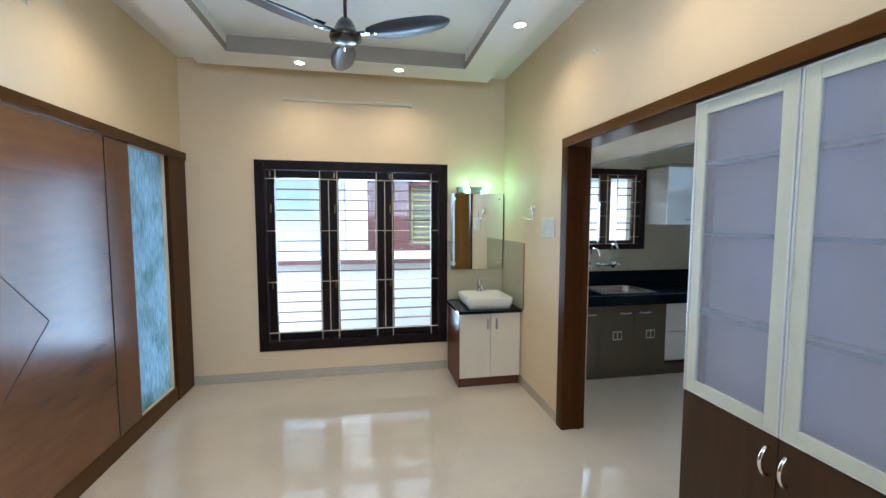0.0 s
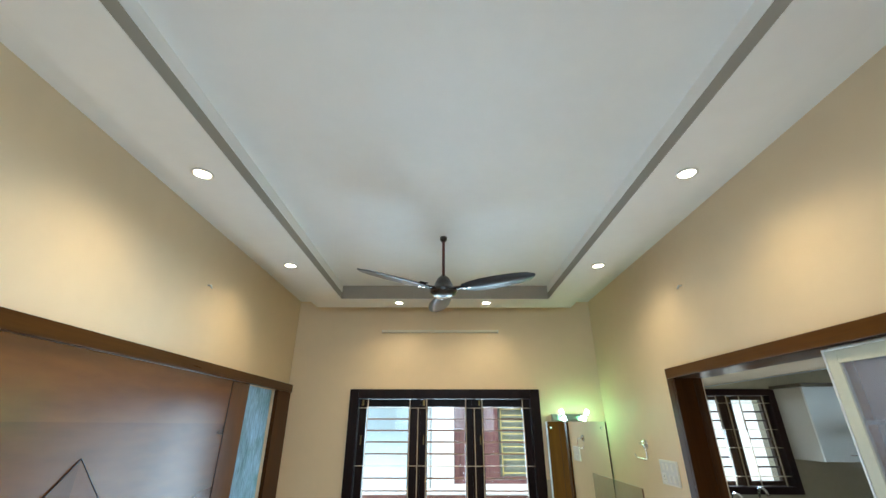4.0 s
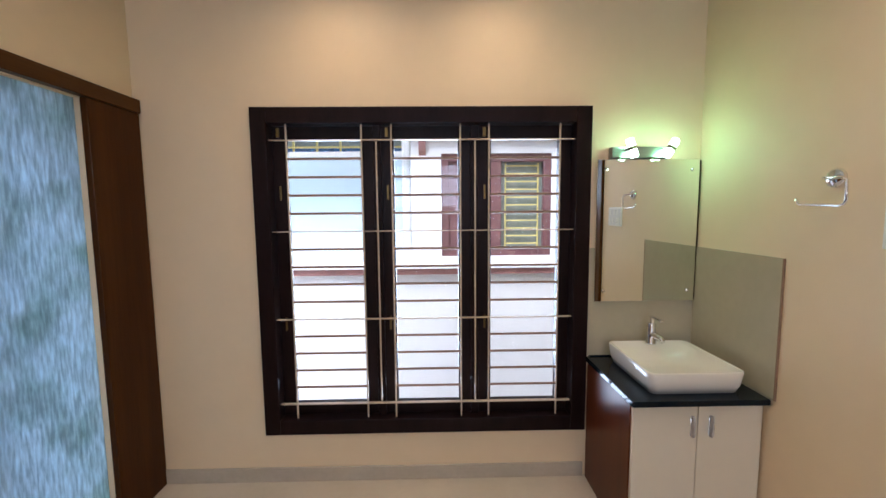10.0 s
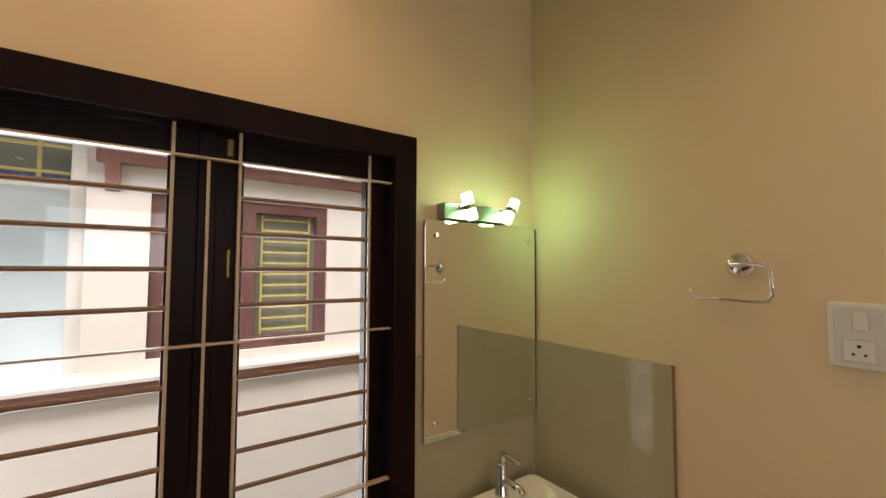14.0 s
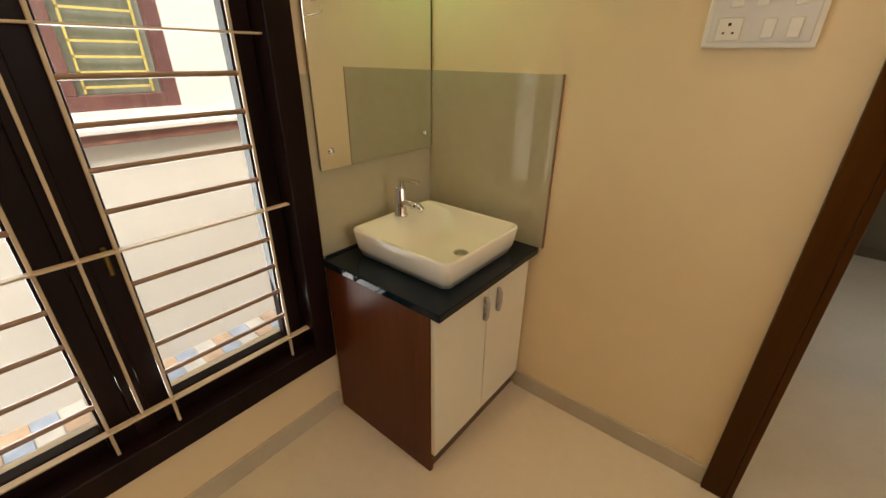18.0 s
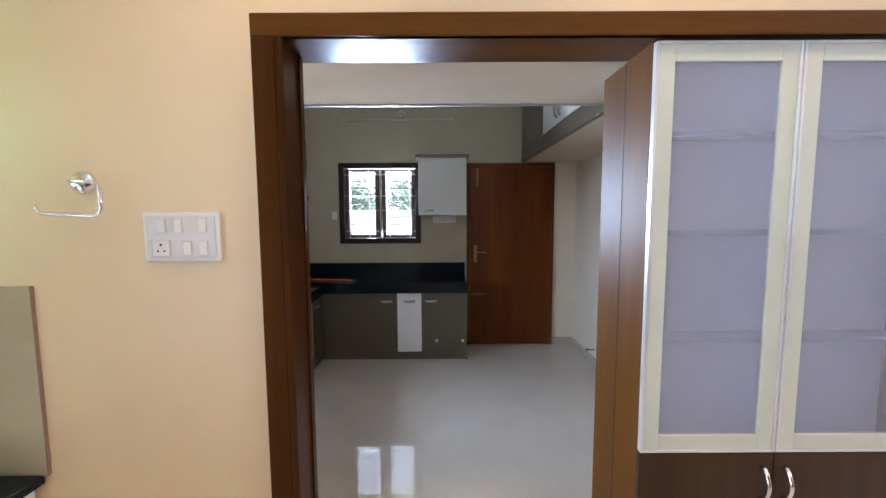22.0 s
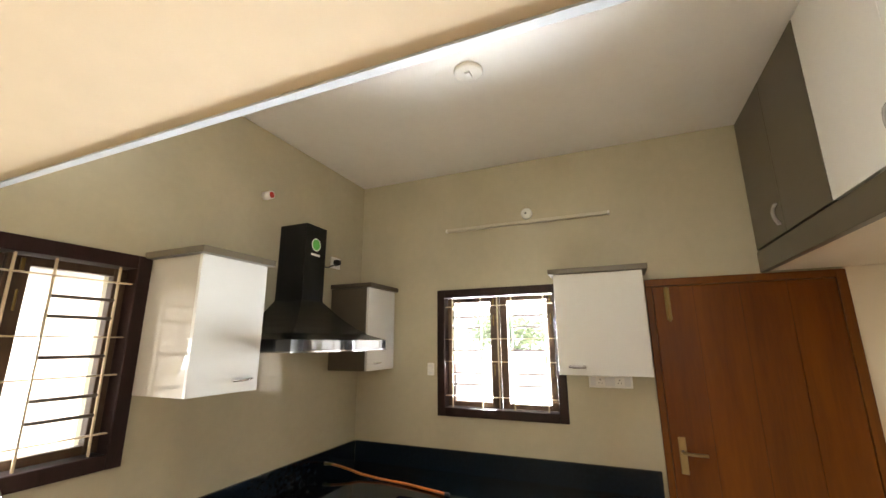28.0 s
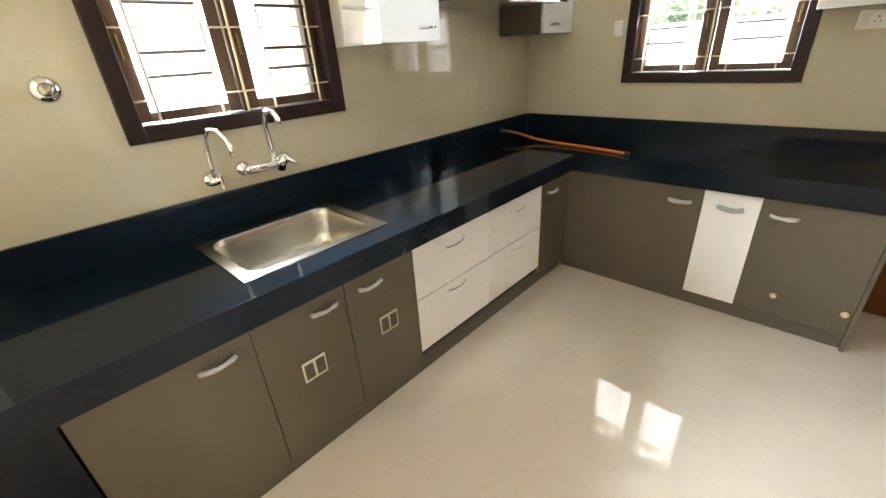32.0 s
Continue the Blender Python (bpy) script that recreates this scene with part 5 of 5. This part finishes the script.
# ---- outside ----
gm = bmesh.new()
N_ = 8
for i in range(N_ + 1):
    for j in range(N_ + 1):
        gm.verts.new((-400 + 100 * i, -400 + 100 * j, -0.60))
gm.verts.ensure_lookup_table()
for i in range(N_):
    for j in range(N_):
        a = i * (N_ + 1) + j
        gm.faces.new([gm.verts[k] for k in (a, a + N_ + 1, a + N_ + 2, a + 1)])
struct("ground", gm, PAVE, "pale sunlit paving round the house", "ground")
# Grey-green that puts the balcony recess's shade into a flat board.
N_SHADE = mat("neighbour_recess_shade", (0.30, 0.34, 0.30), 0.6, var=0.1, scale=4)
BLUETILE = mat("blue_mosaic", (0.08, 0.26, 0.60), 0.3, var=0.4, scale=25)
nh = thing("neighbour_house", (1.0, 7.5, -0.60), "white neighbouring house with maroon window and oxide red bands", "house")
NY = 6.12
part("wall", boxes((-0.10, 0.20, NY, 9.5, -0.60, 3.0), (1.30, 9.0, NY, 9.5, -0.60, 3.0), (0.20, 1.30, NY, 9.5, -0.60, 1.10), (0.20, 1.30, NY, 9.5, 2.12, 3.0), (0.20, 1.30, NY + 0.30, 9.5, 1.10, 2.12)), N_WHITE, nh)
part("side_wall", box(-7.0, -0.10, NY + 0.35, 9.5, -0.60, 2.14), N_BLUE, nh, "pale blue set-back wall")
part("plinth_band", boxes((-7.0, 2.05, NY - 0.055, NY, 0.925, 0.985), bevel=0.004), N_RED, nh, "oxide red band")
part("ledge", box(-7.0, 9.0, NY - 0.075, NY + 0.004, 0.985, 1.012, bevel=0.004), N_WHITE, nh, "white ledge")
part("plinth_wall", box(-7.0, -0.10, NY + 0.001, NY + 0.35, -0.60, 1.012), N_WHITE, nh)
part("fascia", box(-7.0, 9.0, NY - 0.12, NY - 0.07, 2.33, 2.62, bevel=0.005), N_WHITE, nh, "white fascia beam")
part("lintel_band", boxes((-0.06, 2.05, NY - 0.07, NY, 2.265, 2.385), bevel=0.004), N_RED, nh, "oxide red sunshade edge")
part("roof", box(-7.2, 9.2, NY - 0.25, 9.7, 3.0, 3.14), N_WHITE, nh)
part("bracket", prism([(NY - 0.068, 2.265), (NY, 2.265), (NY, 2.10), (NY - 0.03, 2.14)], 0, -0.02, 0.05), N_RED, nh)
part("rain_pipe", tube([(-0.165, NY + 0.29, 1.0), (-0.165, NY + 0.29, 2.44)], 0.045, 12), N_WHITE, nh, "", True)
wn_ = part("window", boxes((0.20, 0.275, NY + 0.02, NY + 0.10, 1.10, 2.12), (1.225, 1.30, NY + 0.02, NY + 0.10, 1.10, 2.12), (0.275, 1.225, NY + 0.02, NY + 0.10, 2.04, 2.12), (0.275, 1.225, NY + 0.02, NY + 0.10, 1.10, 1.18), (0.66, 0.80, NY + 0.02, NY + 0.10, 1.18, 2.04), bevel=0.004), N_MAROON, nh, "maroon timber window")
part("shutter", box(0.275, 0.66, NY + 0.04, NY + 0.07, 1.18, 2.04), N_MAROON, wn_)
part("pane", box(0.80, 1.225, NY + 0.09, NY + 0.095, 1.18, 2.04), N_PANE, wn_)
for i in range(11):
    part("grille_rod", box(0.84, 1.18, NY + 0.055, NY + 0.067, 1.215 + i * 0.078, 1.227 + i * 0.078), N_YELLOW, wn_)
for gx in (0.84, 1.17):
    part("grille_rod", box(gx, gx + 0.012, NY + 0.055, NY + 0.067, 1.19, 2.03), N_YELLOW, wn_)
bl_ = part("balcony", box(-2.4, -0.12, NY + 0.32, NY + 0.52, 2.14, 2.19, bevel=0.004), N_WHITE, nh)
for i in range(10):
    part("baluster", box(-2.38 + i * 0.25, -2.36 + i * 0.25, NY + 0.38, NY + 0.40, 2.19, 2.70), N_YELLOW, bl_)
for z_ in (2.235, 2.40, 2.55, 2.68):
    part("rail", box(-2.4, -0.12, NY + 0.375, NY + 0.405, z_, z_ + 0.018), N_YELLOW, bl_)
part("tile_panel", box(-2.35, -0.16, NY + 0.46, NY + 0.48, 2.19, 2.255), BLUETILE, bl_, "blue mosaic skirting")
part("recess", box(-2.35, -0.16, NY + 0.485, NY + 0.50, 2.255, 2.95), N_SHADE, bl_, "grey-green board coloured for the shade in the balcony recess")
strip = thing("paving_strip", (0.5, 5.3, -0.60), "paving strip of blue and terracotta patterned tiles", "paving", kind="structure")
TERRA = mat("terracotta_tile", (0.62, 0.45, 0.33), 0.5, var=0.15, scale=9)
PALEBLUE = mat("pale_blue_tile", (0.40, 0.50, 0.66), 0.5, var=0.15, scale=9)
PALE = mat("pale_grey_tile", (0.70, 0.70, 0.68), 0.5, var=0.1, scale=9)
for i in range(36):
    for j in range(3):
        part("paver", box(-1.4 + i * 0.13, -1.276 + i * 0.13, 5.71 + j * 0.13, 5.834 + j * 0.13, -0.598, -0.59), (PALEBLUE, PALE, TERRA)[(i + 2 * j) % 3], strip)
struct("backdrop", box(56, 56.2, -90, 100, -0.6, 80), HAZE, "bright hazy sky in the distance", "sky")
bw = thing("boundary_wall", (7.6, 2.0, -0.60), "white boundary wall beyond the kitchen", "wall", kind="structure")
part("wall", box(7.6, 7.8, -6, 5.9, -0.60, 1.55), N_WHITE, bw)
part("coping", box(7.57, 7.83, -6, 5.9, 1.55, 1.60, bevel=0.006), N_WHITE, bw)


def tree(name, x, y, h, r, seed):
    rnd = random.Random(seed)
    t = thing(name, (x, y, -0.60), "leafy green garden tree beyond the wall", "tree", "garden trees")
    tr = [(x, y, -0.60), (x + 0.06, y + 0.03, h * 0.25), (x - 0.05, y + 0.08, h * 0.5), (x + 0.05, y, h * 0.75)]
    bm = tube(tr, [0.13, 0.10, 0.08, 0.04], 10)
    tips = []
    for k in range(9):
        a, z0 = rnd.uniform(0, 6.28), h * rnd.uniform(0.4, 0.72)
        e = (x + r * 0.7 * math.cos(a), y + r * 0.7 * math.sin(a), z0 + rnd.uniform(0.4, 1.2))
        tube([(x, y, z0), ((x + e[0]) / 2, (y + e[1]) / 2, (z0 + e[2]) / 2 + 0.12), e], [0.045, 0.03, 0.012], 7, bm)
        tips.append(Vector(e))
    part("trunk", bm, BARK, t, "", True)
    verts, faces = [], []
    for k in range(3000):
        c = rnd.choice(tips) + Vector((rnd.gauss(0, r * 0.28), rnd.gauss(0, r * 0.28), rnd.gauss(0, r * 0.25)))
        d = Vector((rnd.gauss(0, 1), rnd.gauss(0, 1), rnd.gauss(0, 0.6))).normalized()
        s_ = d.orthogonal().normalized() * rnd.uniform(0.04, 0.07)
        d *= rnd.uniform(0.10, 0.17)
        b = len(verts)
        verts += [c - d, c + s_, c + d, c - s_]
        faces.append((b, b + 1, b + 2, b + 3))
    me = bpy.data.meshes.new("crown")
    o = ORIGIN[t.name]
    me.from_pydata([v - o for v in verts], [], faces)
    me.materials.append(LEAF)
    cr = new("crown", me)
    cr.parent = t


tree("tree", 22.0, 7.0, 2.4, 1.8, 3)
tree("tree", 23.0, 3.4, 2.3, 1.8, 5)
tree("tree", 22.5, 0.2, 2.4, 1.8, 8)
